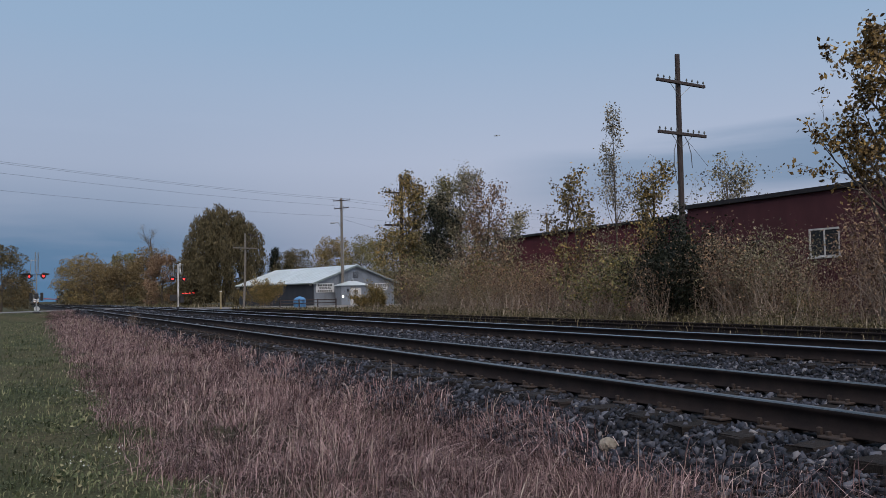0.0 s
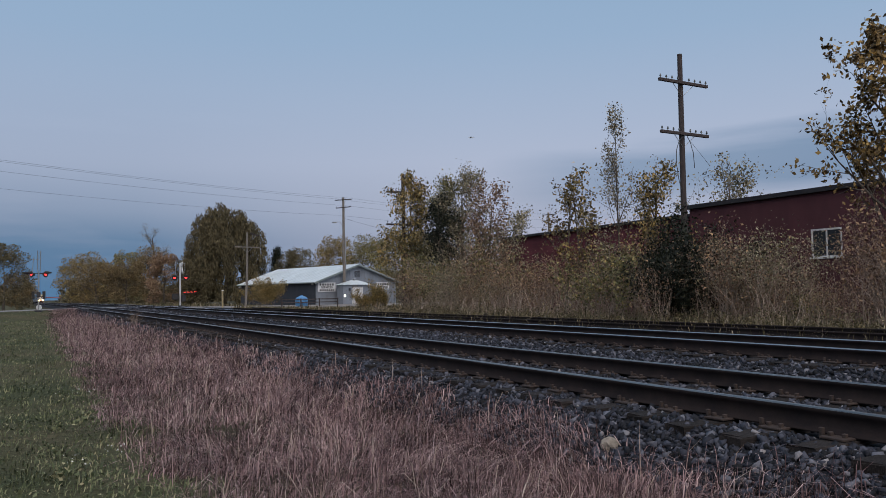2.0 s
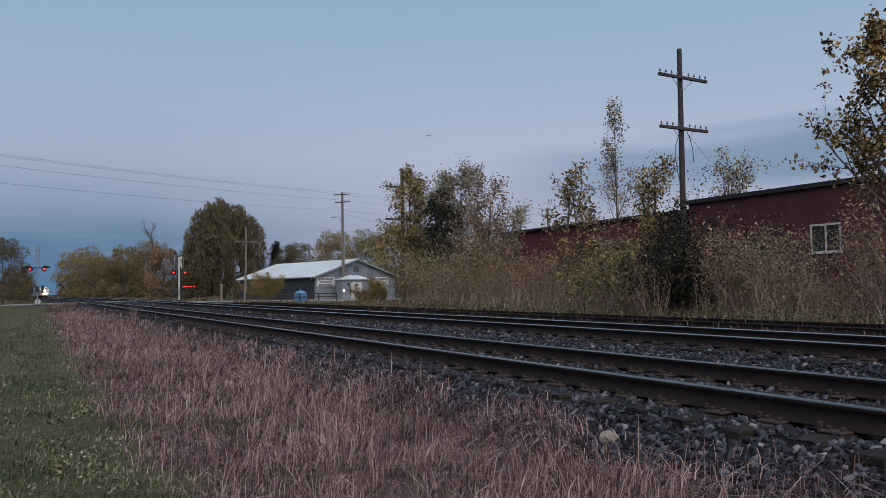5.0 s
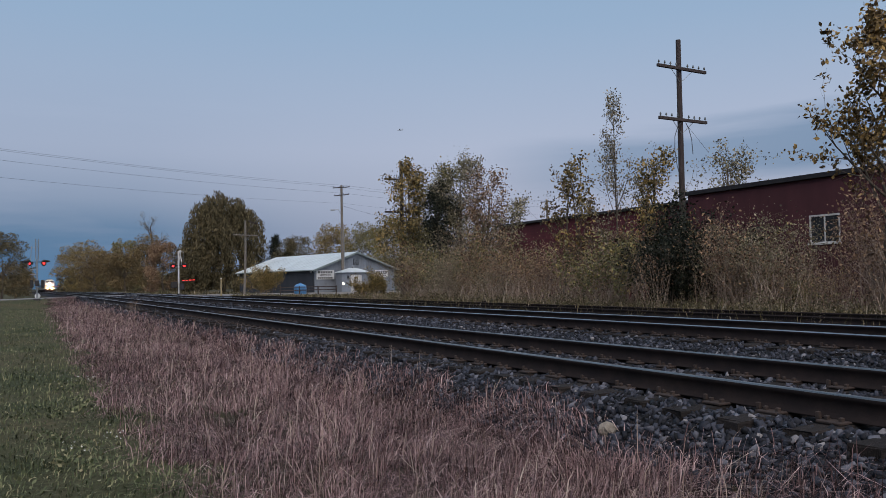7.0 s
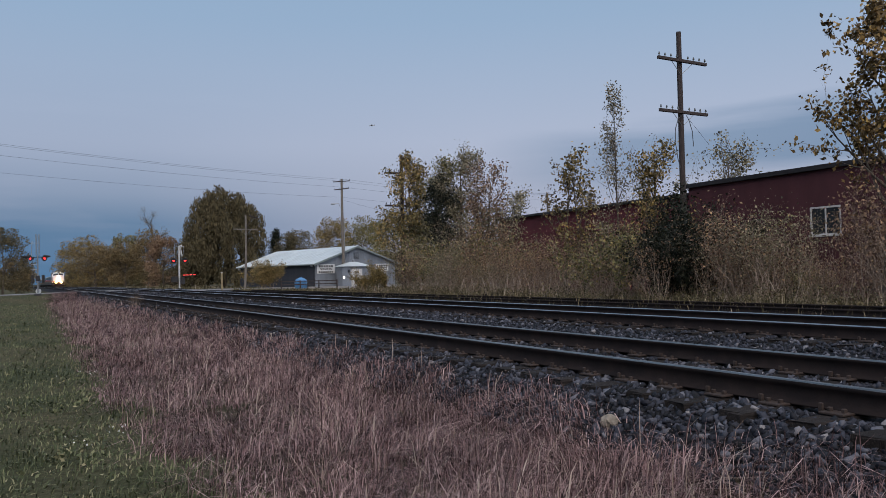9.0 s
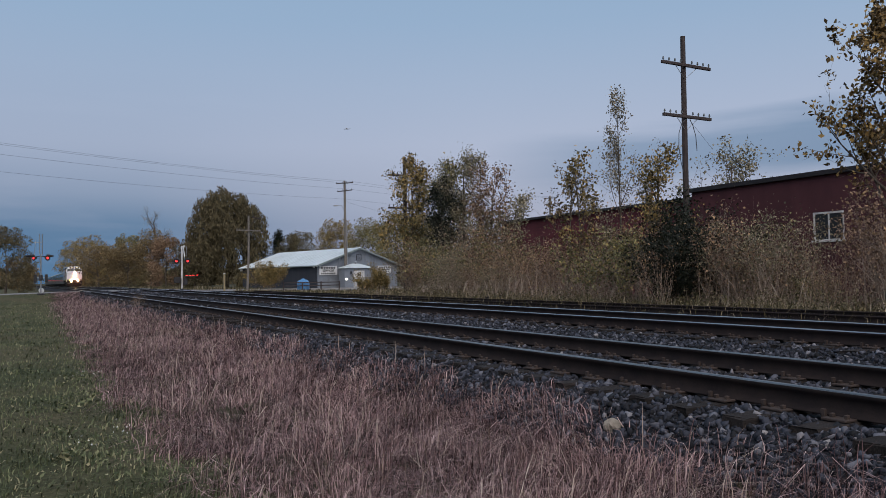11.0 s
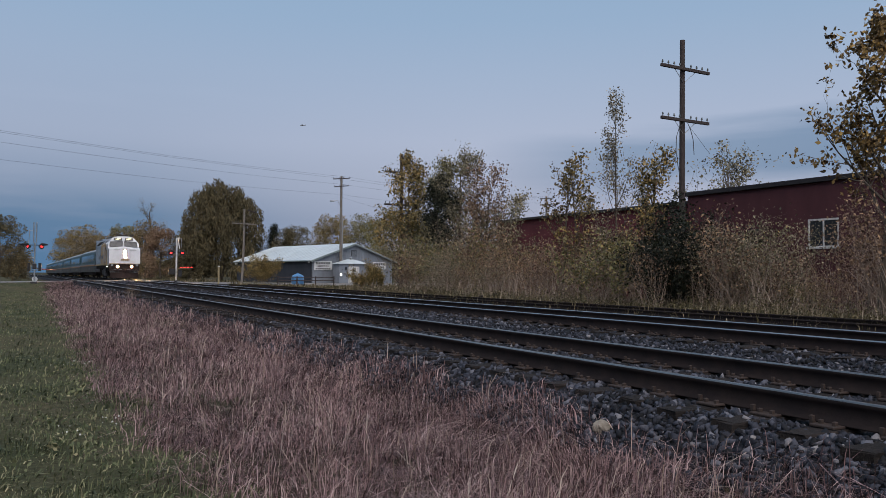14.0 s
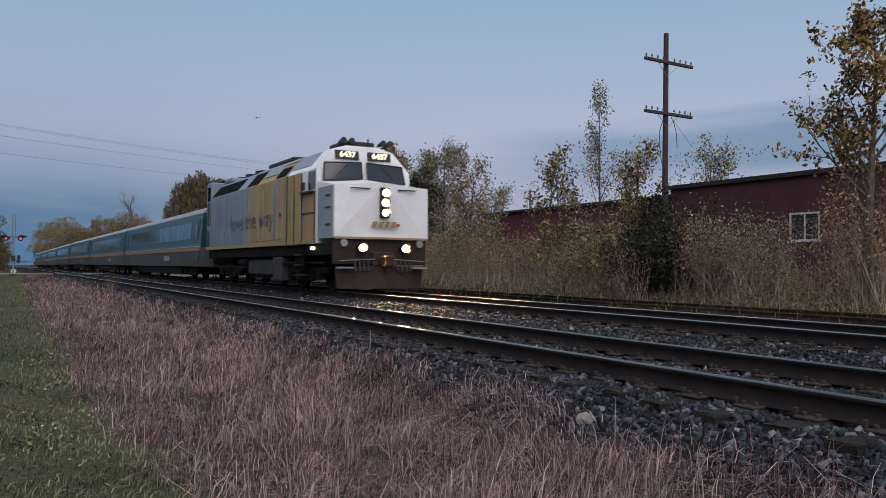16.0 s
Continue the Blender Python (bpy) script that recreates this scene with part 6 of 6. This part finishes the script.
def locomotive():
    t = thing("locomotive", "grey, white and golden-yellow diesel passenger locomotive with lit headlights", "locomotive")
    # nose with a prow in the middle and a sloping top
    outl = lambda z0, z1, zc, y, yc, hw: [(-hw, y, z0), (0, yc, z0), (hw, y, z0), (hw, y + 0.03, z1), (0, yc + 0.05, zc), (-hw, y + 0.03, z1)]
    nose = loft("nose", [outl(1.60, 3.12, 3.22, 0.0, -0.13, 1.51), outl(1.60, 3.30, 3.44, 1.32, 1.30, 1.53)], M["nose_white"], t, "flat pale grey nose")
    for s in (-1, 1):
        # side panels of the nose, grey with steps
        bx("nose_side", (s * 1.535 - 0.012, s * 1.535 + 0.012, 0.10, 1.28, 1.58, 3.10), M["loco_grey"], nose, "blue-grey nose side")
        for z in (1.95, 2.45, 2.8):
            bx("grab_step", (s * 1.56 - 0.012, s * 1.56 + 0.012, 0.25, 0.62, z, z + 0.05), M["black"], nose)
        bx("handrail", (min(s * 0.45, s * 1.05), max(s * 0.45, s * 1.05), -0.10, -0.06, 3.02, 3.05), M["black"], nose)
        quad_plate("stripe", [(s * 1.512, -0.006, 1.56), (0, -0.137, 1.56), (0, -0.137, 1.62), (s * 1.512, -0.006, 1.62)], 0.012 * s, M["gold"], nose, "thin gold stripe")
    hp = bx("headlight_panel", (-0.15, 0.15, -0.165, -0.10, 2.18, 3.08), M["black"], nose, "black panel of three headlights", 0.01)
    for z in (2.92, 2.63, 2.34):
        rods("headlight", [((0, -0.166, z), (0, -0.186, z), 0.115)], M["reflector"], hp, "bright warm headlight", sides=18)
        rods("bulb", [((0, -0.187, z), (0, -0.196, z), 0.075)], M["headlight"], hp, sides=12)
        rods("bezel", [((0, -0.150, z), (0, -0.172, z), 0.13)], M["steel"], hp, sides=18)
        lamp_tube((0, -0.16, z), 0.125, 0.11, hp)
    # emblem as plain slanted shapes
    for k, (x0, sl) in enumerate(((-0.42, 0.06), (-0.22, 0.06), (-0.02, 0.06), (0.18, 0.06))):
        y = -0.135 + abs(x0 + 0.08) * 0.085
        quad_plate("emblem_bar", [(x0, y - 0.008, 1.90), (x0 + 0.16, y - 0.008, 1.90), (x0 + 0.16 + sl, y - 0.008, 2.08), (x0 + sl, y - 0.008, 2.08)], 0.008, M["gold"], nose)
    bx("emblem_leaf", (0.40, 0.50, -0.118, -0.102, 1.95, 2.03), M["red_white"], nose, "small red emblem shape")
    # cab and carbody shells
    rake = lambda y, k: [(x, y + max(0.0, z - 3.3) * k, z) for x, z in SIDE]
    cab = loft("cab", [rake(1.30, 0.22), rake(4.15, 0.0)], M["nose_white"], t, "pale grey cab with raked windscreen")
    mid = loft("body", [rake(4.152, 0), rake(9.2, 0)], M["loco_yellow"], t, "golden yellow ribbed carbody")
    rear = loft("body", [rake(9.202, 0), rake(15.76, 0)], M["loco_blue"], t, "blue-grey ribbed rear carbody")
    for s in (-1, 1):
        X = s * 1.557
        lo, hi = min(X, X + s * 0.012), max(X, X + s * 0.012)
        bx("cab_side_panel", (lo, hi, 1.45, 4.1, 1.47, 3.05), M["loco_yellow"], cab, "golden yellow cab side")
        bx("cab_window", (lo, hi, 1.50, 2.10, 3.10, 3.66), M["glass"], cab, "dark sliding cab window")
        bx("cab_window_frame", (lo, hi, 2.14, 2.62, 3.08, 3.68), M["nose_white"], cab)
        bx("cab_door", (lo + s * 0.013, hi + s * 0.013, 2.7, 3.35, 1.55, 3.6), M["loco_yellow"], cab, "yellow cab door")
        bx("cab_side_panel", (lo, hi, 2.66, 4.1, 3.054, 3.70), M["loco_yellow"], cab)
        bx("mirror", (min(s * 1.6, s * 1.72), max(s * 1.6, s * 1.72), 2.3, 2.36, 3.1, 3.35), M["black"], cab)
        bx("armrest", (min(s * 1.57, s * 1.68), max(s * 1.57, s * 1.68), 1.6, 2.6, 3.0, 3.05), M["black"], cab)
        for y0, y1, z0, z1 in ((2.64, 2.69, 1.50, 3.62), (3.36, 3.41, 1.50, 3.62), (1.50, 2.62, 2.36, 2.40), (1.46, 1.50, 1.50, 3.05), (4.10, 4.15, 1.46, 3.70)):
            bx("seam", (min(s * 1.56, s * 1.588), max(s * 1.56, s * 1.588), y0, y1, z0, z1), M["black"], cab)
        # matt black plate stands in for the shaded opening behind the steps
        bx("ladder_recess", (min(s * 1.47, s * 1.50), max(s * 1.47, s * 1.50), 2.62, 3.45, 0.62, 1.44), M["grille"], cab, "flat black plate for the shade behind the cab steps")
        rods("brake_pipe", [((s * 1.40, 1.0, 0.86), (s * 1.40, 5.0, 0.86), 0.035), ((s * 1.42, 9.7, 0.70), (s * 1.42, 15.0, 0.70), 0.035)], M["under"], t, sides=6)
        rods("grab_iron", [((s * 1.62, yy, 1.6), (s * 1.62, yy, 3.0), 0.018) for yy in (2.62, 3.45)], M["steel"], cab)
        for k in range(4):
            bx("step", (min(s * 1.3, s * 1.6), max(s * 1.3, s * 1.6), 2.75, 3.3, 0.45 + k * 0.32, 0.49 + k * 0.32), M["black"], cab)
        # ribs and doors
        for k in range(13):
            y = 9.75 + k * 0.44
            bx("rib", (min(X, X + s * 0.03), max(X, X + s * 0.03), y, y + 0.06, 1.62, 3.55), M["loco_blue"], rear)
        for y0, y1 in ((4.45, 5.25), (5.6, 6.9), (7.3, 8.8)):
            dr = bx("engine_door", (lo, hi, y0, y1, 1.65, 3.5), M["loco_yellow"], mid)
            for yy in (y0 + 0.08, y1 - 0.12):
                bx("rib", (min(X, X + s * 0.035), max(X, X + s * 0.035), yy, yy + 0.05, 1.66, 3.48), M["loco_grey"], dr)
            bx("latch", (min(X, X + s * 0.04), max(X, X + s * 0.04), (y0 + y1) / 2 - 0.04, (y0 + y1) / 2 + 0.04, 2.4, 2.55), M["black"], dr)
        bx("rear_door", (lo, hi, 15.0, 15.6, 2.5, 3.55), M["black"], rear, "dark rear radiator opening")
        bx("rear_door", (lo, hi, 15.0, 15.6, 1.6, 2.3), M["black"], rear)
        bx("sill_stripe", (min(X, X + s * 0.02), max(X, X + s * 0.02), 1.4, 15.74, 1.44, 1.56), M["gold"], t, "thin gold sill stripe")
    for y0, y1 in ((10.5, 12.0), (12.1, 13.6), (13.7, 14.85)):
        chamfer_panel("radiator_grille", y0, y1, 0.06, 0.80, M["grille"], rear, "black radiator grille")
    chamfer_panel("air_intake", 7.7, 9.15, 0.06, 0.80, M["grille"], mid, "black air intake grille")
    chamfer_panel("air_intake", 4.5, 5.5, 0.06, 0.60, M["grille"], mid)
    chamfer_panel("roof_panel", 5.6, 7.5, 0.35, 1.0, M["loco_grey"], mid)
    chamfer_panel("roof_panel", 2.2, 4.0, 0.25, 0.95, M["loco_grey"], cab)
    # side lettering
    for s in (-1, 1):
        me = text_mesh("love the way", 0.86, 0.006)
        me.transform(Matrix.Diagonal((1.3, 1, 1, 1)))
        ob = add_mesh("lettering", me, M["slogan"], t, "grey slogan lettering on the carbody")
        ob.matrix_basis = pose(s * 1.578, 8.5, 2.40, 0, 0, -90 if s < 0 else 90)
    # windscreens and number boards on the raked front
    yf = lambda z: 1.30 + max(0.0, z - 3.3) * 0.22 - 0.012
    for s in (-1, 1):
        xa, xb = s * 0.09, s * 1.36
        ws = quad_plate("windscreen", [(xa, yf(3.46), 3.46), (xb, yf(3.36), 3.36), (s * 1.30, yf(3.92), 3.92), (xa, yf(3.98), 3.98)], -0.015 * s, M["glass"], cab, "dark windscreen")
        rods("gasket", [((xa, yf(3.46) - 0.01, 3.46), (xb, yf(3.36) - 0.01, 3.36), 0.02), ((xb, yf(3.36) - 0.01, 3.36), (s * 1.30, yf(3.92) - 0.01, 3.92), 0.02),
                        ((s * 1.30, yf(3.92) - 0.01, 3.92), (xa, yf(3.98) - 0.01, 3.98), 0.02), ((xa, yf(3.98) - 0.01, 3.98), (xa, yf(3.46) - 0.01, 3.46), 0.02)], M["black"], ws, sides=5)
        rods("wiper", [((s * 0.5, yf(3.9) - 0.03, 3.95), (s * 0.95, yf(3.5) - 0.03, 3.52), 0.012)], M["black"], ws, sides=5)
        nb = quad_plate("number_board", [(s * 0.15, yf(4.08) - 0.004, 4.07), (s * 0.93, yf(4.08) - 0.004, 4.07), (s * 0.93, yf(4.32) - 0.004, 4.33), (s * 0.15, yf(4.32) - 0.004, 4.33)], -0.03 * s, M["black"], cab, "black number board with lit digits")
        lettering("6437", 0.25, pose(s * 0.54, yf(4.2) - 0.045, 4.20, -12, 0, 0), M["board_glow"], nb, "digits", 1.05)
    # roof fittings
    bx("air_conditioner", (-0.55, 0.5, 1.75, 3.0, 4.48, 4.68), M["black"], t, bevel=0.04)
    for x in (-0.62, -0.35, 0.72, 0.95):
        rods("horn", [((x, 2.0, 4.62), (x, 1.55, 4.66), 0.04, 0.10)], M["black"], t)
    rods("horn_bracket", [((-0.7, 1.95, 4.5), (-0.25, 1.95, 4.64), 0.04), ((0.65, 1.95, 4.45), (1.0, 1.95, 4.62), 0.04)], M["black"], t)
    rods("antenna", [((0.25, 1.7, 4.5), (0.25, 1.7, 4.78), 0.03)], M["black"], t)
    bx("dynamic_brake_hatch", (-0.75, 0.75, 6.0, 9.0, 4.49, 4.66), M["black"], t, bevel=0.05)
    rods("exhaust_stack", [((0, 9.6, 4.45), (0, 9.6, 4.72), 0.28)], M["black"], t, sides=14)
    for y in (11.2, 12.7, 14.2):
        fan = rods("radiator_fan", [((0, y, 4.48), (0, y, 4.66), 0.62)], M["black"], t, sides=22)
        rods("fan_cap", [((0, y, 4.662), (0, y, 4.70), 0.2)], M["tank_grey"], fan, sides=14)
    bx("rear_hood", (-1.0, 1.0, 13.6, 14.85, 4.40, 4.60), M["loco_blue"], t, bevel=0.04)
    end = bx("rear_end", (-1.556, 1.556, 14.9, 15.74, 3.60, 4.46), M["loco_blue"], rear, "full-height blue-grey rear end", 0.05)
    bx("rear_roof_box", (-1.1, 1.1, 14.95, 15.7, 4.465, 4.62), M["black"], end, bevel=0.04)
    for s in (-1, 1):
        bx("end_vent", (s * 1.562 - 0.008, s * 1.562 + 0.008, 15.05, 15.55, 3.62, 4.25), M["grille"], end, "dark upright opening")
    chamfer_panel("roof_panel", 4.2, 9.15, 0.84, 1.0, M["loco_grey"], mid, "grey upper shoulder panel")
    # underframe, pilot, couplers
    bx("underframe", (-1.45, 1.45, 0.25, 15.7, 1.08, 1.44), M["under"], t, "grimy black underframe with the shade below the body painted in", 0.02)
    bm = bmesh.new()
    for s in (-1, 1):
        vs = [bm.verts.new(c) for c in ((0, -0.28, 0.12), (s * 1.36, 0.12, 0.12), (s * 1.40, 0.16, 0.72), (s * 0.2, -0.12, 0.80), (0, -0.14, 0.80))]
        vs2 = [bm.verts.new(v.co + Vector((0, 0.09, 0))) for v in vs]
        bm.faces.new(vs), bm.faces.new(vs2[::-1])
        for i in range(5):
            bm.faces.new((vs[i], vs2[i], vs2[(i + 1) % 5], vs[(i + 1) % 5]))
    pilot = part("pilot", bm, M["pilot"], t, "rusty brown snow pilot")
    bx("pilot_beam", (-1.48, 1.48, 0.06, 0.28, 0.82, 1.55), M["pilot"], t, "dark brown pilot beam", 0.02)
    bm = bmesh.new()
    box(bm, -0.14, 0.14, -0.55, 0.1, 0.78, 1.06, 0.05)
    box(bm, -0.22, 0.10, -0.72, -0.42, 0.74, 1.10, 0.06)
    box(bm, -0.34, 0.34, -0.05, 0.06, 0.68, 1.20, 0.03)
    part("coupler", bm, M["pilot"], t, "rusty knuckle coupler")
    for s in (-1, 1):
        hs = rods("ditch_light_housing", [((s * 0.69, 0.05, 1.30), (s * 0.69, -0.10, 1.30), 0.145)], M["black"], t, sides=18)
        rods("ditch_light", [((s * 0.69, -0.102, 1.30), (s * 0.69, -0.120, 1.30), 0.12)], M["reflector"], hs, "bright amber-white ditch light", sides=18)
        rods("bulb", [((s * 0.69, -0.121, 1.30), (s * 0.69, -0.13, 1.30), 0.075)], M["ditch_light"], hs, sides=12)
        lamp_tube((s * 0.69, -0.10, 1.30), 0.13, 0.13, hs)
        rods("class_light", [((s * 1.22, 0.05, 1.44), (s * 1.22, -0.04, 1.44), 0.11)], M["steel"], t, "unlit round marker lamp", sides=14)
        bx("step_plate", (s * 1.2 - 0.25, s * 1.2 + 0.25, -0.12, 0.055, 0.70, 0.75), M["steel"], t)
        rods("air_hose", [((s * (0.45 + k * 0.14), 0.03, 1.0), (s * (0.47 + k * 0.14), -0.14, 0.62), 0.028) for k in range(4)], M["black"], t, sides=6)
        rods("cut_lever", [((s * 0.25, -0.05, 0.98), (s * 1.35, -0.02, 0.92), 0.016)], M["steel"], t, sides=5)
        rods("step_light", [((s * 1.5, 1.70, 1.30), (s * 1.6, 1.66, 1.30), 0.05)], M["step_light"], t, "small white side lamp", sides=10)
        bx("air_reservoir_box", (s * 1.25 - 0.2, s * 1.25 + 0.2, 5.0, 6.0, 0.24, 1.07), M["tank_grey"], t, "grey battery box", 0.03)
    rods("fuel_tank", [((0, 6.4, 0.66), (0, 9.6, 0.66), 0.46)], M["tank_grey"], t, sides=20)
    bx("fuel_tank", (-1.35, 1.35, 6.2, 9.6, 0.30, 1.06), M["tank_grey"], t, "grimy grey fuel tank", 0.16)
    for s in (-1, 1):
        rods("air_reservoir", [((s * 1.22, 9.9, 0.9), (s * 1.22, 10.9, 0.9), 0.16)], M["under"], t, sides=12)
    bogie(t, 3.35, 2.74, 0.51, width=1.16)
    bogie(t, 12.7, 2.74, 0.51, width=1.16)
    rods("gangway", [((0, 15.76, 1.0), (0, 16.5, 0.95), 0.12)], M["under"], t)
    return t


COACH = [(-1.43, 0.69), (-1.52, 1.60), (-1.50, 1.78), (-1.40, 3.22), (-1.27, 3.40), (-0.8, 3.60), (0.8, 3.60), (1.27, 3.40), (1.40, 3.22), (1.50, 1.78), (1.52, 1.60), (1.43, 0.69)]


def coach():
    t = thing("passenger_coach", "long teal and silver-grey passenger coach with a dark window band", "railway coach", group="coaches behind the locomotive")
    L = 25.3
    bm = bmesh.new()
    prism(bm, [COACH[0], COACH[1], COACH[10], COACH[11]], 0.0, L)
    part("lower_body", bm, M["coach_grey"], t, "silver-grey lower body side")
    bm = bmesh.new()
    prism(bm, [(-1.518, 1.603), (-1.50, 1.78), (-1.40, 3.22), (1.40, 3.22), (1.50, 1.78), (1.518, 1.603)], 0.0, L)
    part("upper_body", bm, M["coach_teal"], t, "glossy teal upper body side")
    bm = bmesh.new()
    prism(bm, [(-1.41, 3.224), (-1.27, 3.40), (-0.8, 3.60), (0.8, 3.60), (1.27, 3.40), (1.41, 3.224)], 0.05, L - 0.05)
    part("roof", bm, M["coach_roof"], t, "pale grey curved roof")
    for s in (-1, 1):
        # ochre and white lines below the windows
        quad_plate("stripe", [(s * 1.527, 0.2, 1.44), (s * 1.527, L - 0.2, 1.44), (s * 1.532, L - 0.2, 1.60), (s * 1.532, 0.2, 1.60)], 0.006 * s, M["coach_stripe"], t, "ochre waist stripe")
        quad_plate("stripe", [(s * 1.530, 0.2, 1.625), (s * 1.530, L - 0.2, 1.625), (s * 1.524, L - 0.2, 1.665), (s * 1.524, 0.2, 1.665)], 0.006 * s, M["coach_roof"], t, "thin pale waist line")
        for k in range(11):
            y0 = 2.3 + k * 1.88
            x0, x1 = 1.486, 1.430
            win = quad_plate("window", [(s * x0, y0, 2.04), (s * x0, y0 + 1.82, 2.04), (s * x1, y0 + 1.82, 2.86), (s * x1, y0, 2.86)], 0.012 * s, M["coach_glass"], t, "dark tinted coach window")
        for y0 in (0.55, L - 1.45):
            dr = quad_plate("door", [(s * 1.515, y0, 0.95), (s * 1.520, y0 + 0.9, 0.95), (s * 1.435, y0 + 0.9, 2.95), (s * 1.435, y0, 2.95)], 0.015 * s, M["coach_teal"], t)
            quad_plate("door_window", [(s * 1.500, y0 + 0.25, 2.0), (s * 1.500, y0 + 0.65, 2.0), (s * 1.465, y0 + 0.65, 2.7), (s * 1.465, y0 + 0.25, 2.7)], 0.02 * s, M["coach_glass"], dr)
        bx("number_panel", (min(s * 1.47, s * 1.487), max(s * 1.47, s * 1.487), 8.0, 9.6, 0.98, 1.3), M["coach_roof"], t)
        for k in range(3):
            rods("marker_lamp", [((s * 1.41, 0.18 + k * 0.12, 3.05), (s * 1.44, 0.18 + k * 0.12, 3.05), 0.03)], M["steel"], t, sides=8)
    for y0, y1 in ((-0.35, -0.002), (L + 0.002, L + 0.35)):
        bx("gangway", (-0.95, 0.95, y0, y1, 0.85, 3.25), M["under"], t, "black gangway bellows", 0.04)
    bx("underfloor_box", (-1.30, 1.30, 5.6, 19.7, 0.26, 0.688), M["under"], t, "grimy underfloor equipment, darkened for the shade below the coach", 0.03)
    bogie(t, 3.6, 2.6, 0.46, width=1.12)
    bogie(t, L - 3.6, 2.6, 0.46, width=1.12)
    return t


def aeroplane():
    t = thing("aeroplane", "small distant aeroplane low in the evening sky", "aeroplane")
    bm = bmesh.new()
    rod(bm, (-4.2, 0, 0), (1.5, 0, 0.0), 0.55, 0.6, sides=10)
    rod(bm, (1.5, 0, 0.0), (4.6, 0, 0.25), 0.6, 0.15, sides=10)
    part("fuselage", bm, M["steel"], t)
    bx("wing", (-1.4, 0.2, -6.0, 6.0, 0.45, 0.6), M["steel"], t, bevel=0.05)
    bx("tail_fin", (3.8, 4.7, -0.06, 0.06, 0.3, 1.7), M["steel"], t)
    bx("tailplane", (3.8, 4.6, -1.8, 1.8, 0.2, 0.3), M["steel"], t)
    return t


loco = locomotive()
first_coach = coach()
COACH_PITCH = 25.95
coaches = [first_coach] + [copy_thing(first_coach, pose(0, 0, 0)) for k in range(6)]
plane = aeroplane()


def motions():
    """The train runs in at an even speed; the aeroplane crosses the sky."""
    times = [0, 0.1] + [0.5 * k for k in range(1, 32)] + [15.9, 16]
    for ob, back in [(loco, 0.0)] + [(c, 17.15 + k * COACH_PITCH) for k, c in enumerate(coaches)]:
        rows = []
        for t in times:
            y = TRAIN_Y16 + TRAIN_SPEED * (16 - t) + back
            rows.append((t, pose(TRAIN_X, y, FAR_Z + fall(y + 8))))
        walk(ob, rows)
    rows = []
    for t in times:
        b, e = radians(31.75 - 0.99 * t), radians(10.95 - 0.053 * t)
        d = 1250.0
        rows.append((t, pose(d * math.sin(b) * math.cos(e), d * math.cos(b) * math.cos(e), 0.86 + d * math.sin(e), 0, 0, -24)))
    walk(plane, rows)


motions()
